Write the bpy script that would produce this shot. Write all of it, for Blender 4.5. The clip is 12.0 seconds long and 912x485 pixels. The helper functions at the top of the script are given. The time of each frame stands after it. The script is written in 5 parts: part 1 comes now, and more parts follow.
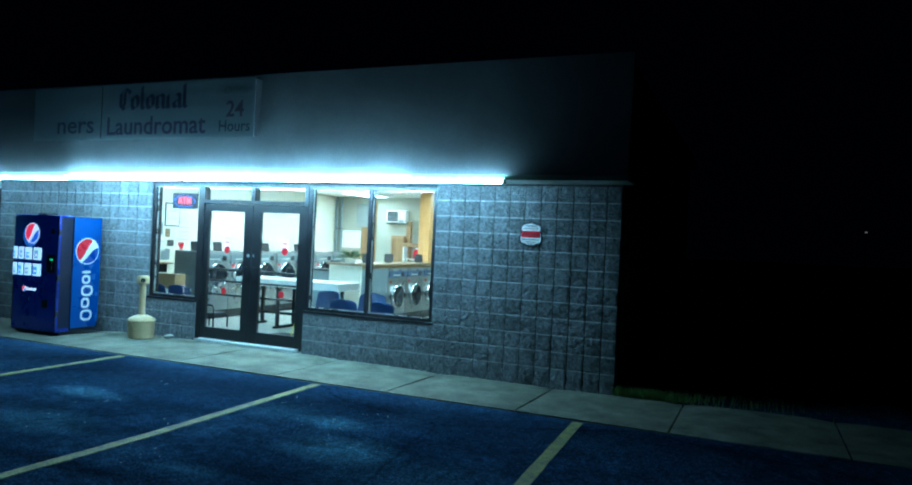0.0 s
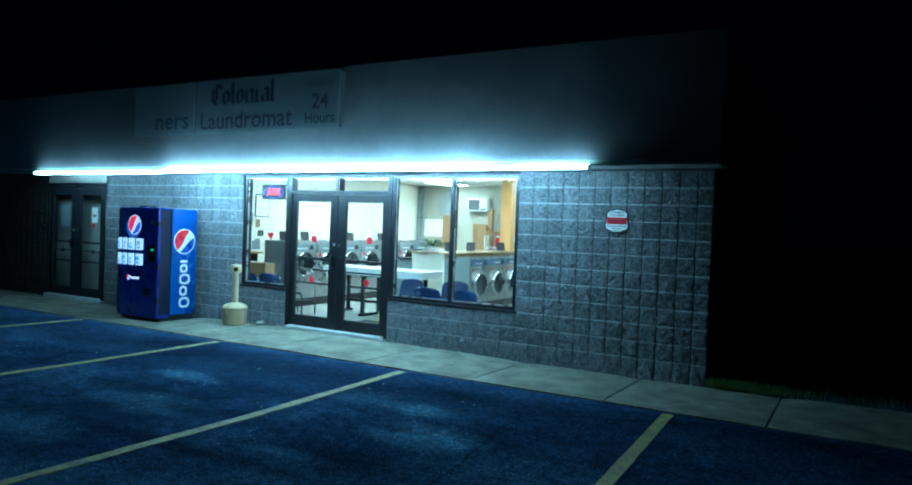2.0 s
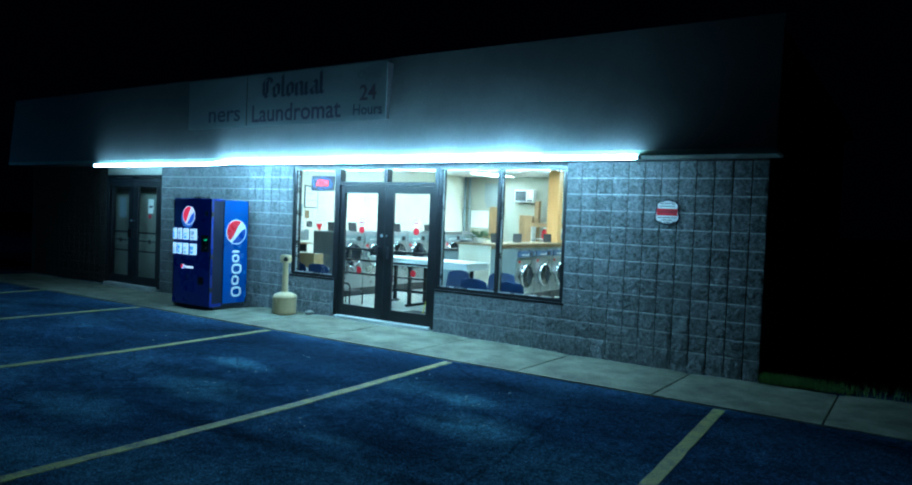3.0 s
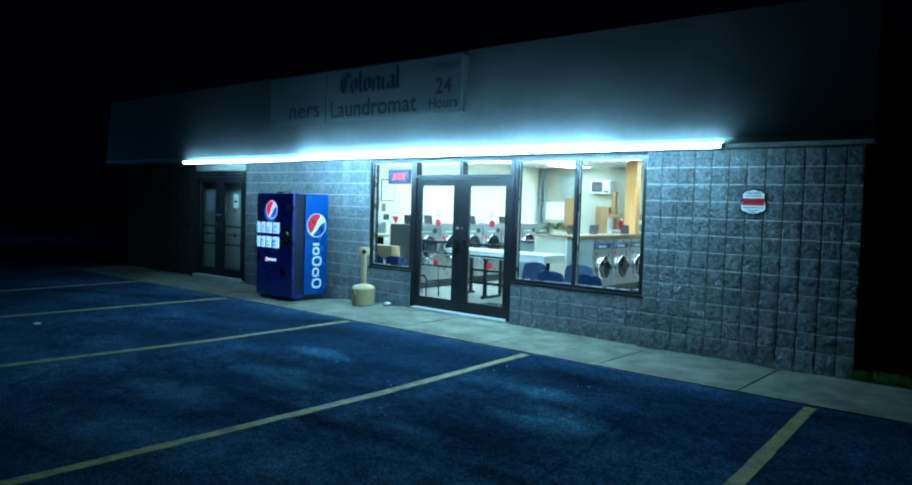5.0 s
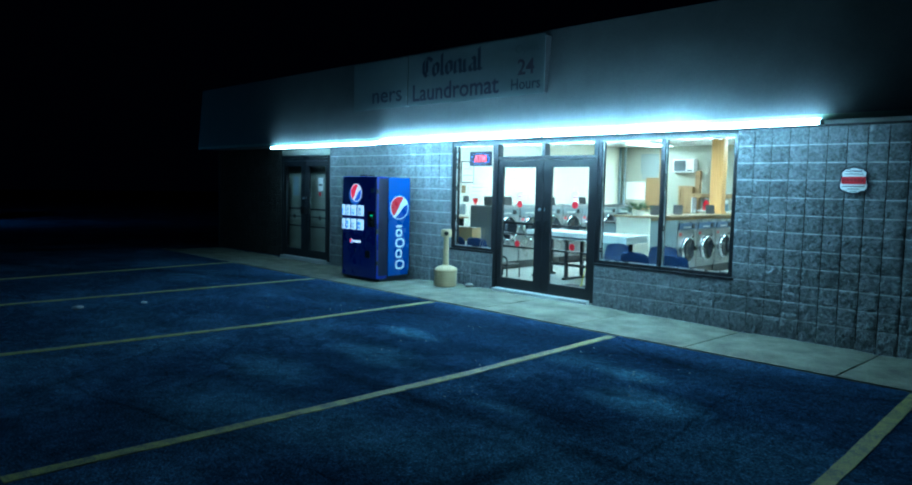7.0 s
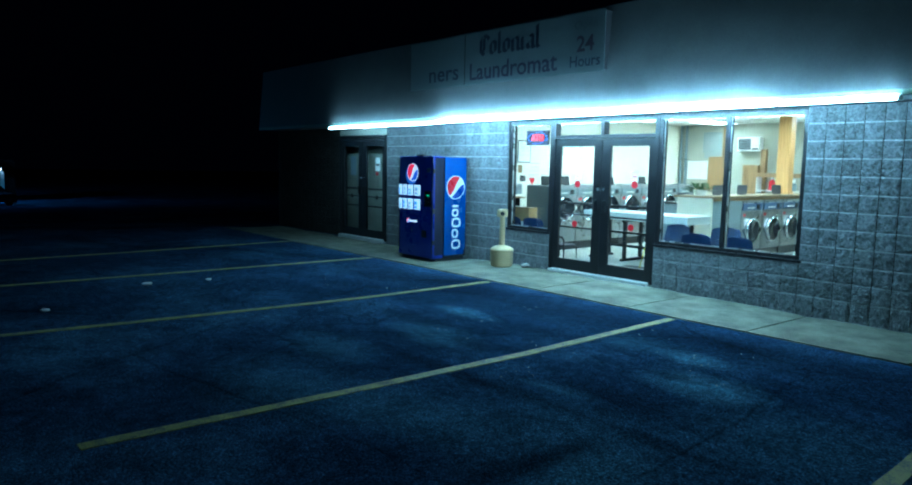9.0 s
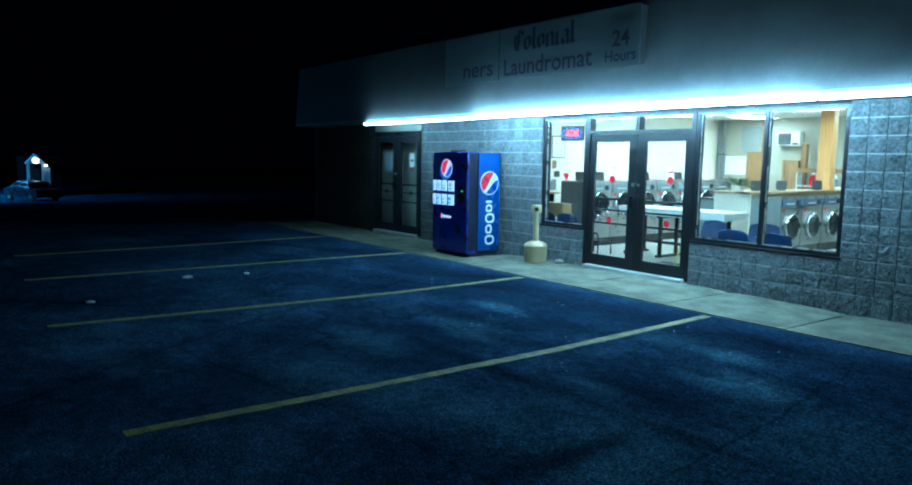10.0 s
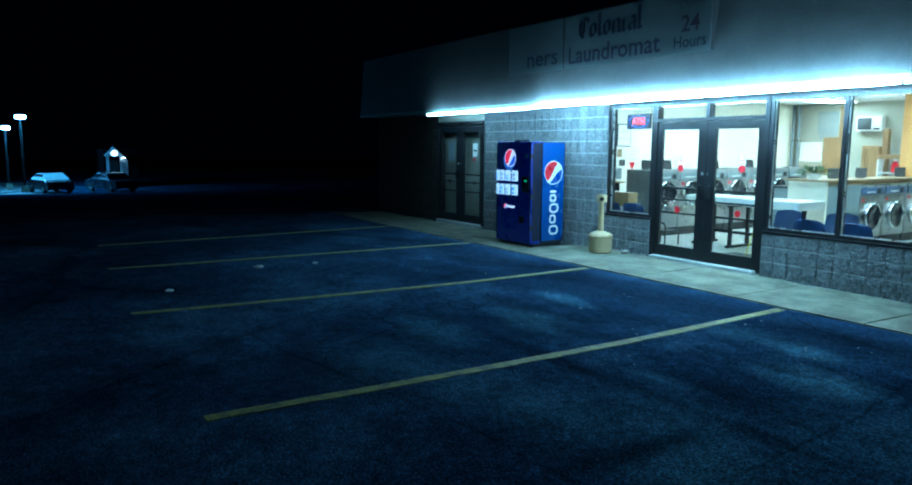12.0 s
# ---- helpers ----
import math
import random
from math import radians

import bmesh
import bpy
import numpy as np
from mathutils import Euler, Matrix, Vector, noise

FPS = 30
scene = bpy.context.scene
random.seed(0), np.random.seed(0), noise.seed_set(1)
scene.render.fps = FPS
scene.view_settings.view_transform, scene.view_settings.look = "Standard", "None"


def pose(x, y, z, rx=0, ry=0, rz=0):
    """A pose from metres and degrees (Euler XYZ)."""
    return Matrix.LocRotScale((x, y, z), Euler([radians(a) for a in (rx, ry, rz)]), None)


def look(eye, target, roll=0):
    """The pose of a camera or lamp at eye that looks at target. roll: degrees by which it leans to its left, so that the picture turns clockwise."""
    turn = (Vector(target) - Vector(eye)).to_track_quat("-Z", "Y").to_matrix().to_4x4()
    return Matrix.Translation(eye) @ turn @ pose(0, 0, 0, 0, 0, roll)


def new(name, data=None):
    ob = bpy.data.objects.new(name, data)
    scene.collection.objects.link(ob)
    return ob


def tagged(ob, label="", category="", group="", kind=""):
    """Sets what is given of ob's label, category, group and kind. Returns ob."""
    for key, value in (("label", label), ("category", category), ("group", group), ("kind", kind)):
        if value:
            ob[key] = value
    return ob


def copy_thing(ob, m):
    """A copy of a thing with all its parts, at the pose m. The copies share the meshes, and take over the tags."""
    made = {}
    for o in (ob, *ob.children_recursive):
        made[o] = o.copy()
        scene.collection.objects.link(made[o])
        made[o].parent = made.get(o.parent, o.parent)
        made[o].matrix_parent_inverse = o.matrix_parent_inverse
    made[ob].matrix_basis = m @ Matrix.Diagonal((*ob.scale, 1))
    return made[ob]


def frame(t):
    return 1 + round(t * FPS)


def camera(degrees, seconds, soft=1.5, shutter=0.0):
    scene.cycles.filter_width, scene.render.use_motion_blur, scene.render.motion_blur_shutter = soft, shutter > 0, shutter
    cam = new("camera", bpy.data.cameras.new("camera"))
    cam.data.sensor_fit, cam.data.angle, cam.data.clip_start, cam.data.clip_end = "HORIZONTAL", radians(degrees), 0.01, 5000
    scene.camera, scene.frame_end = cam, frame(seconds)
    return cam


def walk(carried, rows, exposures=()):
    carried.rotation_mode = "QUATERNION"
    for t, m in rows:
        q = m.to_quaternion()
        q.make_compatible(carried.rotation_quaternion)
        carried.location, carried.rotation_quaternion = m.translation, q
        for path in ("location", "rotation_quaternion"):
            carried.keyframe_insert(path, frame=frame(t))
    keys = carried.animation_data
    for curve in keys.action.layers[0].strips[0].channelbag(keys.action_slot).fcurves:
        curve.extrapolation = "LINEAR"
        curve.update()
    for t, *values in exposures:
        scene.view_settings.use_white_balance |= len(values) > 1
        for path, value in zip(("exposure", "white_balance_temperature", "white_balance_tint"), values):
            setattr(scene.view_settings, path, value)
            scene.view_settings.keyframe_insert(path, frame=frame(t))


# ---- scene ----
cam = camera(65.6, 12.0, soft=2.0)
PATH = [
    (0, (1.672, -8.454, 1.681), (0.887, -6.615, 1.683), 2.7),
    (0.5, (1.66, -8.446, 1.682), (0.822, -6.63, 1.684), 1.9),
    (1, (1.65, -8.432, 1.679), (0.777, -6.632, 1.677), 1.9),
    (1.5, (1.623, -8.428, 1.678), (0.708, -6.65, 1.659), 2.2),
    (2, (1.617, -8.412, 1.67), (0.63, -6.673, 1.63), 2.2),
    (2.5, (1.594, -8.435, 1.665), (0.551, -6.729, 1.615), 2.1),
    (3, (1.6, -8.412, 1.664), (0.504, -6.74, 1.595), 2.3),
    (3.2, (1.597, -8.415, 1.664), (0.489, -6.751, 1.589), 2.25),
    (4.8, (1.572, -8.434, 1.666), (0.324, -6.875, 1.569), 1.85),
    (5, (1.569, -8.437, 1.666), (0.308, -6.888, 1.567), 1.8),
    (5.5, (1.56, -8.478, 1.661), (0.268, -6.955, 1.551), 1.7),
    (6, (1.543, -8.487, 1.663), (0.216, -6.996, 1.534), 1.7),
    (6.5, (1.519, -8.534, 1.672), (0.149, -7.084, 1.53), 1.6),
    (7, (1.515, -8.583, 1.682), (0.104, -7.174, 1.523), 1.2),
    (7.2, (1.512, -8.583, 1.682), (0.089, -7.188, 1.513), 1.19),
    (8.8, (1.491, -8.581, 1.682), (-0.013, -7.279, 1.464), 1.11),
    (9, (1.488, -8.581, 1.682), (-0.024, -7.289, 1.463), 1.1),
    (9.5, (1.498, -8.611, 1.684), (-0.041, -7.354, 1.461), 1.1),
    (10, (1.519, -8.607, 1.685), (-0.051, -7.39, 1.452), 1.0),
    (10.5, (1.518, -8.597, 1.691), (-0.077, -7.413, 1.457), 0.8),
    (11, (1.523, -8.629, 1.693), (-0.094, -7.48, 1.444), 0.7),
    (11.5, (1.512, -8.651, 1.698), (-0.128, -7.538, 1.435), 0.5),
    (12, (1.509, -8.653, 1.713), (-0.157, -7.579, 1.446), 0.4),
]
walk(cam, [(t, look(eye, target, roll)) for t, eye, target, roll in PATH], exposures=[(0, 0.18, 5500, 6), (12, 0.18, 5500, 6)])

# ---- night sky and the shop's lamps ----
world = bpy.data.worlds.new("night")
scene.world = world
world.use_nodes = True
world.node_tree.nodes["Background"].inputs[0].default_value = (0.03, 0.10, 0.42, 1)
world.node_tree.nodes["Background"].inputs[1].default_value = 0.0015
TUBE_BRIGHT, TUBE_EAST, TUBE_DIM, ROOM_LAMP = 290.0, 115.0, 72.0, 36.0
TUBE_COLOUR = (0.42, 0.83, 1.0)
ROOM_COLOUR = (0.74, 1.0, 0.97)


# ---- materials ----
def shader(name):
    m = bpy.data.materials.new(name)
    m.use_nodes = True
    nt = m.node_tree
    return m, nt, nt.nodes["Principled BSDF"]


def link(nt, a, b):
    nt.links.new(a, b)


def noise_node(nt, scale, detail=4.0, rough=0.6, coords="Object"):
    tc = nt.nodes.new("ShaderNodeTexCoord")
    n = nt.nodes.new("ShaderNodeTexNoise")
    n.inputs["Scale"].default_value, n.inputs["Detail"].default_value, n.inputs["Roughness"].default_value = scale, detail, rough
    link(nt, tc.outputs[coords], n.inputs["Vector"])
    return n.outputs["Fac"]


def ramp(nt, fac, stops):
    r = nt.nodes.new("ShaderNodeValToRGB")
    while len(r.color_ramp.elements) < len(stops):
        r.color_ramp.elements.new(0.5)
    for e, (p, c) in zip(r.color_ramp.elements, stops):
        e.position, e.color = p, (*c, 1) if len(c) == 3 else c
    link(nt, fac, r.inputs[0])
    return r.outputs[0]


def mixed(nt, fac, a, b, blend="MIX"):
    n = nt.nodes.new("ShaderNodeMix")
    n.data_type, n.blend_type = "RGBA", blend
    for sock, v in ((n.inputs[0], fac), (n.inputs[6], a), (n.inputs[7], b)):
        if isinstance(v, (int, float)):
            sock.default_value = v
        elif isinstance(v, tuple):
            sock.default_value = (*v, 1)
        else:
            link(nt, v, sock)
    return n.outputs[2]


def bumped(nt, bsdf, height, strength, distance):
    b = nt.nodes.new("ShaderNodeBump")
    b.inputs["Strength"].default_value, b.inputs["Distance"].default_value = strength, distance
    link(nt, height, b.inputs["Height"])
    link(nt, b.outputs[0], bsdf.inputs["Normal"])


def surface(name, colour, rough=0.5, metal=0.0, vary=0.25, scale=6.0, fine=60.0, bump=0.0, depth=0.002, coords="Object", per_object=0.0):
    """Colour with large stains and fine grain, and a fine relief."""
    m, nt, b = shader(name)
    dark = tuple(c * (1 - vary) for c in colour)
    light = tuple(min(1, c * (1 + vary * 0.6)) for c in colour)
    big = noise_node(nt, scale, 5, 0.62, coords)
    small = noise_node(nt, fine, 3, 0.6, coords)
    col = ramp(nt, big, [(0.32, dark), (0.68, light)])
    col = mixed(nt, vary * 0.6, col, ramp(nt, small, [(0.3, (0.25,) * 3), (0.7, (0.78,) * 3)]), "OVERLAY")
    if per_object:
        info = nt.nodes.new("ShaderNodeObjectInfo")
        tone = ramp(nt, info.outputs["Random"], [(0, (1 - per_object,) * 3), (1, (1,) * 3)])
        col = mixed(nt, 1.0, col, tone, "MULTIPLY")
    link(nt, col, b.inputs["Base Color"])
    r = ramp(nt, big, [(0.3, (max(0.03, rough - 0.1),) * 3), (0.7, (min(1, rough + 0.1),) * 3)])
    link(nt, r, b.inputs["Roughness"])
    b.inputs["Metallic"].default_value = metal
    if "concrete" in name or "mortar" in name:
        b.inputs["Specular IOR Level"].default_value = 0.2
    if bump:
        bumped(nt, b, small, bump, depth)
    return m


def glowing(name, colour, strength):
    m, nt, b = shader(name)
    b.inputs["Base Color"].default_value = (*colour, 1)
    b.inputs["Emission Color"].default_value = (*colour, 1)
    b.inputs["Emission Strength"].default_value = strength
    return m


def glass_pane(name, tint=(0.94, 0.98, 0.97)):
    m, nt, b = shader(name)
    b.inputs["Base Color"].default_value = (*tint, 1)
    b.inputs["Roughness"].default_value = 0.0
    b.inputs["IOR"].default_value = 1.5
    b.inputs["Transmission Weight"].default_value = 1.0
    return m


STAINS_AND_LIGHT = (
    # three broad pale patches: extra light put into the bays' colour
    (-1.2, -5.3, 1.3, .9, True, .32), (-0.3, -4.2, 1.1, .9, True, .28), (-3.3, -6.2, 1.2, .7, True, .25),
    (-1.36, -3.57, .62, .42, True, .75), (-1.85, -2.87, .42, .22, True, .8), (-2.47, -2.85, .6, .35, True, .4),
    (-3.97, -4.19, .75, .38, True, .6), (-4.5, -3.23, .6, .2, True, .65), (-4.2, -5.3, .8, .4, True, .35),
    (-0.83, -5.6, .5, .5, True, .35), (-2.3, -5.75, .9, .5, True, .3), (-2.0, -4.55, .45, .14, True, .4),
    (-2.7, -4.89, 1.5, .17, False, .95), (-1.6, -4.35, .55, .32, False, .75), (-1.66, -3.5, .3, .14, False, .7),
    (-1.22, -5.75, .15, .8, False, .95), (-0.9, -4.85, .5, .12, False, .8), (-2.05, -2.2, .8, .3, False, .6),
    (-3.46, -4.11, .5, .2, False, .6), (-4.67, -3.85, .7, .25, False, .65), (-7.3, -2.6, .9, .4, False, .6),
    # the long dark strip first: colour that tones down tube light beside the pavement
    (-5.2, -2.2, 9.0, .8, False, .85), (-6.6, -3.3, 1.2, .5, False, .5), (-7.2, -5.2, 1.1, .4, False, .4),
)


def asphalt_material():
    m, nt, b = shader("asphalt")
    patches = noise_node(nt, 0.45, 5, 0.65)
    mid = noise_node(nt, 2.6, 5, 0.7)
    grit = noise_node(nt, 62.0, 3, 0.75)
    b.inputs["Specular IOR Level"].default_value = 0.0
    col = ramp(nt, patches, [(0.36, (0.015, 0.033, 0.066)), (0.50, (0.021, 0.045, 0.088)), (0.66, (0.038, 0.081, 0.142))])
    col = mixed(nt, 0.5, col, ramp(nt, mid, [(0.35, (0.2,) * 3), (0.66, (0.75,) * 3)]), "OVERLAY")
    tc = nt.nodes.new("ShaderNodeTexCoord")
    warp = nt.nodes.new("ShaderNodeTexNoise")
    warp.inputs["Scale"].default_value = 1.1
    link(nt, tc.outputs["Object"], warp.inputs["Vector"])
    vec = mixed(nt, 1.0, tc.outputs["Object"], mixed(nt, 1.0, warp.outputs["Color"], (0.3, 0.3, 0.0), "MULTIPLY"), "ADD")
    v = nt.nodes.new("ShaderNodeTexVoronoi")
    v.feature = "DISTANCE_TO_EDGE"
    v.inputs["Scale"].default_value = 0.24
    link(nt, vec, v.inputs["Vector"])
    crack = ramp(nt, v.outputs["Distance"], [(0.0, (0.6,) * 3), (0.002, (0.75,) * 3), (0.005, (1,) * 3)])
    # oil-dark, sun-pale and light-toning patches of the bays: x, y, half length, half width, strength
    for cx, cy, rx, ry, light, amount in STAINS_AND_LIGHT:
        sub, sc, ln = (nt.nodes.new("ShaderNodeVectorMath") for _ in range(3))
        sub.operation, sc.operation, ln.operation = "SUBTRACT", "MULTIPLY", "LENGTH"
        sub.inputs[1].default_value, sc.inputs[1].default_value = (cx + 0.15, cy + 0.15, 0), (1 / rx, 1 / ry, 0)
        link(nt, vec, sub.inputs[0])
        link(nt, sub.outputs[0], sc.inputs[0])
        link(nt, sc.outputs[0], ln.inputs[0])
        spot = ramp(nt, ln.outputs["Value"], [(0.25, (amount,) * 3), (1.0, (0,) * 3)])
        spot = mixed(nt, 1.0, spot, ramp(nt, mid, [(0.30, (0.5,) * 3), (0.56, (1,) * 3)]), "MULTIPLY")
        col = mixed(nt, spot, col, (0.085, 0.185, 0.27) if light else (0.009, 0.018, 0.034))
    mottle = noise_node(nt, 15.0, 4, 0.7)
    col = mixed(nt, 1.0, col, ramp(nt, mottle, [(0.34, (0.72,) * 3), (0.5, (0.98,) * 3), (0.68, (1.4,) * 3)]), "MULTIPLY")
    col = mixed(nt, 1.0, col, ramp(nt, grit, [(0.34, (0.30,) * 3), (0.50, (0.92,) * 3), (0.64, (2.0,) * 3), (0.73, (4.2,) * 3)]), "MULTIPLY")
    smear = ramp(nt, v.outputs["Distance"], [(0.0, (0.5,) * 3), (0.04, (0.68,) * 3), (0.11, (1,) * 3)])
    some = ramp(nt, noise_node(nt, 0.33, 2, 0.5), [(0.46, (0,) * 3), (0.58, (1,) * 3)])
    col = mixed(nt, some, col, mixed(nt, 1.0, col, smear, "MULTIPLY"))
    col = mixed(nt, 1.0, col, crack, "MULTIPLY")
    fine = nt.nodes.new("ShaderNodeTexVoronoi")
    fine.feature = "DISTANCE_TO_EDGE"
    fine.inputs["Scale"].default_value = 2.1
    link(nt, vec, fine.inputs["Vector"])
    hair = ramp(nt, fine.outputs["Distance"], [(0.0, (0.25,) * 3), (0.012, (0.45,) * 3), (0.035, (1,) * 3)])
    broken = ramp(nt, noise_node(nt, 0.55, 3, 0.6), [(0.52, (0,) * 3), (0.62, (0.55,) * 3)])
    col = mixed(nt, broken, col, mixed(nt, 1.0, col, hair, "MULTIPLY"))
    link(nt, col, b.inputs["Base Color"])
    link(nt, ramp(nt, patches, [(0.3, (0.55,) * 3), (0.7, (0.85,) * 3)]), b.inputs["Roughness"])
    bumped(nt, b, mixed(nt, 0.2, grit, mottle), 1.0, 0.018)
    return m


def paint_material():
    m, nt, b = shader("worn yellow paint")
    wear = noise_node(nt, 7.0, 6, 0.75)
    grit = noise_node(nt, 95.0, 2, 0.7)
    f = mixed(nt, 0.5, wear, grit)
    fac = ramp(nt, f, [(0.43, (0.15,) * 3), (0.54, (1,) * 3)])
    link(nt, mixed(nt, fac, (0.02, 0.03, 0.045), (0.24, 0.225, 0.045)), b.inputs["Base Color"])
    b.inputs["Roughness"].default_value = 0.7
    bumped(nt, b, grit, 0.7, 0.004)
    return m


def block_material(name, colour):
    m, nt, b = shader(name)
    info = nt.nodes.new("ShaderNodeObjectInfo")
    tc = nt.nodes.new("ShaderNodeTexCoord")
    spot = nt.nodes.new("ShaderNodeVectorMath")
    spot.operation = "ADD"
    link(nt, tc.outputs["Object"], spot.inputs[0])
    link(nt, info.outputs["Location"], spot.inputs[1])

    def rough_noise(scale, detail, rough):
        n = nt.nodes.new("ShaderNodeTexNoise")
        n.inputs["Scale"].default_value, n.inputs["Detail"].default_value, n.inputs["Roughness"].default_value = scale, detail, rough
        n.inputs["Distortion"].default_value = 0.6
        link(nt, spot.outputs[0], n.inputs["Vector"])
        return n.outputs["Fac"]

    big = rough_noise(2.2, 5, 0.65)
    lump = rough_noise(17.0, 6, 0.7)
    chip = rough_noise(30.0, 5, 0.62)
    grain = rough_noise(130.0, 2, 0.6)
    col = ramp(nt, chip, [(0.30, tuple(c * 0.55 for c in colour)), (0.66, tuple(c * 1.35 for c in colour))])
    col = mixed(nt, 0.35, col, ramp(nt, big, [(0.3, (0.25,) * 3), (0.7, (0.75,) * 3)]), "OVERLAY")
    col = mixed(nt, 0.22, col, ramp(nt, grain, [(0.35, (0.2,) * 3), (0.65, (0.8,) * 3)]), "OVERLAY")
    col = mixed(nt, 1.0, col, ramp(nt, info.outputs["Random"], [(0, (0.8,) * 3), (1, (1,) * 3)]), "MULTIPLY")
    link(nt, col, b.inputs["Base Color"])
    b.inputs["Roughness"].default_value = 0.9
    h = mixed(nt, 0.12, ramp(nt, chip, [(0.36, (0,) * 3), (0.66, (1,) * 3)]), grain)
    h = mixed(nt, 0.55, ramp(nt, lump, [(0.34, (0,) * 3), (0.66, (1,) * 3)]), h)
    b.inputs["Specular IOR Level"].default_value = 0.15
    bumped(nt, b, h, 1.0, 0.04)
    return m


def wood_material(name, a, c, rough=0.45, scale=3.0):
    m, nt, b = shader(name)
    tc = nt.nodes.new("ShaderNodeTexCoord")
    mp = nt.nodes.new("ShaderNodeMapping")
    mp.inputs["Scale"].default_value = (9, 9, 0.7)
    link(nt, tc.outputs["Object"], mp.inputs["Vector"])
    n = nt.nodes.new("ShaderNodeTexNoise")
    n.inputs["Scale"].default_value, n.inputs["Detail"].default_value = scale, 6
    link(nt, mp.outputs[0], n.inputs["Vector"])
    link(nt, ramp(nt, n.outputs["Fac"], [(0.3, a), (0.7, c)]), b.inputs["Base Color"])
    b.inputs["Roughness"].default_value = rough
    bumped(nt, b, n.outputs["Fac"], 0.15, 0.002)
    return m


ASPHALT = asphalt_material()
PAINT = paint_material()
CONCRETE = surface("pavement concrete", (0.170, 0.174, 0.134), 0.85, vary=0.55, scale=2.6, fine=38, bump=1.0, depth=0.009, per_object=0.15)
BLOCK = block_material("split-face block", (0.218, 0.236, 0.250))
BLOCK_DARK = block_material("dark block", (0.07, 0.065, 0.06))
MORTAR_LIT = surface("light-paled bed mortar", (0.43, 0.45, 0.46), 0.95, vary=0.25, scale=8, fine=120, bump=0.5)
# joint backing, coloured near black to deepen the shade in the grooves
MORTAR_SHADE = surface("mortar", (0.03, 0.03, 0.031), 0.95, vary=0.3, scale=8, fine=120, bump=0.5)
FASCIA = surface("dark metal fascia", (0.084, 0.092, 0.097), 0.6, vary=0.25, scale=1.5, fine=40, bump=0.1)
SOFFIT = surface("painted soffit", (0.55, 0.57, 0.54), 0.6, vary=0.2, scale=2, fine=40)
TRIM_GREEN = surface("greenish metal trim", (0.20, 0.26, 0.20), 0.5, vary=0.2, scale=4)
BRONZE = surface("dark bronze aluminium", (0.016, 0.016, 0.019), 0.38, metal=0.3, vary=0.12, scale=5, fine=60)
STEEL_EDGE = surface("bright aluminium bead", (0.62, 0.64, 0.64), 0.3, metal=0.9, vary=0.1)
GLASS = glass_pane("clear shop glass")
GLASS_GREY = glass_pane("dusty grey glass", (0.85, 0.9, 0.9))
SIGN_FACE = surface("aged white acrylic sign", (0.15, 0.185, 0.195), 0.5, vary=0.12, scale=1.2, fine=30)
SIGN_FRAME = surface("sign frame", (0.04, 0.04, 0.045), 0.45, metal=0.5)
INK_BLUE = surface("dark blue vinyl", (0.028, 0.04, 0.07), 0.4)
INK_PURPLE = surface("faded purple vinyl", (0.042, 0.042, 0.078), 0.4)
INK_RED = surface("faded red vinyl", (0.062, 0.046, 0.072), 0.4)
INK_FAINT = surface("sun-bleached red vinyl", (0.125, 0.152, 0.165), 0.4)
INK_GREY = surface("grey print", (0.30, 0.31, 0.32), 0.6)
THRESHOLD = surface("pale worn aluminium", (0.6, 0.61, 0.6), 0.5, metal=0.2, vary=0.15)
BAND_RED = surface("darker red print", (0.30, 0.01, 0.02), 0.5)
INK_BLACK = surface("black print", (0.02, 0.02, 0.02), 0.5)
TUBE_ON = glowing("bright fluorescent tube", TUBE_COLOUR, TUBE_BRIGHT)
TUBE_END = glowing("slightly dimmer fluorescent tube", TUBE_COLOUR, TUBE_EAST)
TUBE_OLD = glowing("ageing fluorescent tube", TUBE_COLOUR, TUBE_DIM)
TUBE_ROOM = glowing("room fluorescent diffuser", ROOM_COLOUR, ROOM_LAMP)
LAMP_METAL = surface("white enamelled steel", (0.75, 0.76, 0.75), 0.35, vary=0.1)
CREAM = surface("cream wall paint", (0.80, 0.78, 0.67), 0.7, vary=0.08, scale=1.2, fine=70, bump=0.1)
GREIGE = surface("grey-green wall paint", (0.36, 0.36, 0.30), 0.7, vary=0.12, scale=1.2, fine=70, bump=0.1)
CEILING = surface("ceiling tile", (0.78, 0.78, 0.74), 0.85, vary=0.1, scale=3, fine=60, bump=0.2)
FLOOR = surface("vinyl floor tile", (0.36, 0.37, 0.34), 0.35, vary=0.18, scale=1.5, fine=30)
STAINLESS = surface("brushed stainless steel", (0.34, 0.36, 0.38), 0.33, metal=0.85, vary=0.18, scale=2.5, fine=50)
CHROME = surface("chrome ring", (0.48, 0.52, 0.56), 0.12, metal=1.0, vary=0.08)
PORT_GLASS = surface("dark porthole glass", (0.015, 0.02, 0.03), 0.08, vary=0.2)
PANEL_BLUE = surface("blue control panel", (0.05, 0.10, 0.20), 0.4, vary=0.15)
PANEL_GREY = surface("blue-grey laminate", (0.20, 0.26, 0.29), 0.5, vary=0.12)
BLACK_METAL = surface("black painted steel", (0.018, 0.018, 0.02), 0.4, vary=0.3)
BLACK_PLASTIC = surface("black plastic", (0.014, 0.015, 0.018), 0.6, vary=0.2)
WHITE_LAM = surface("white laminate", (0.64, 0.66, 0.65), 0.45, vary=0.08)
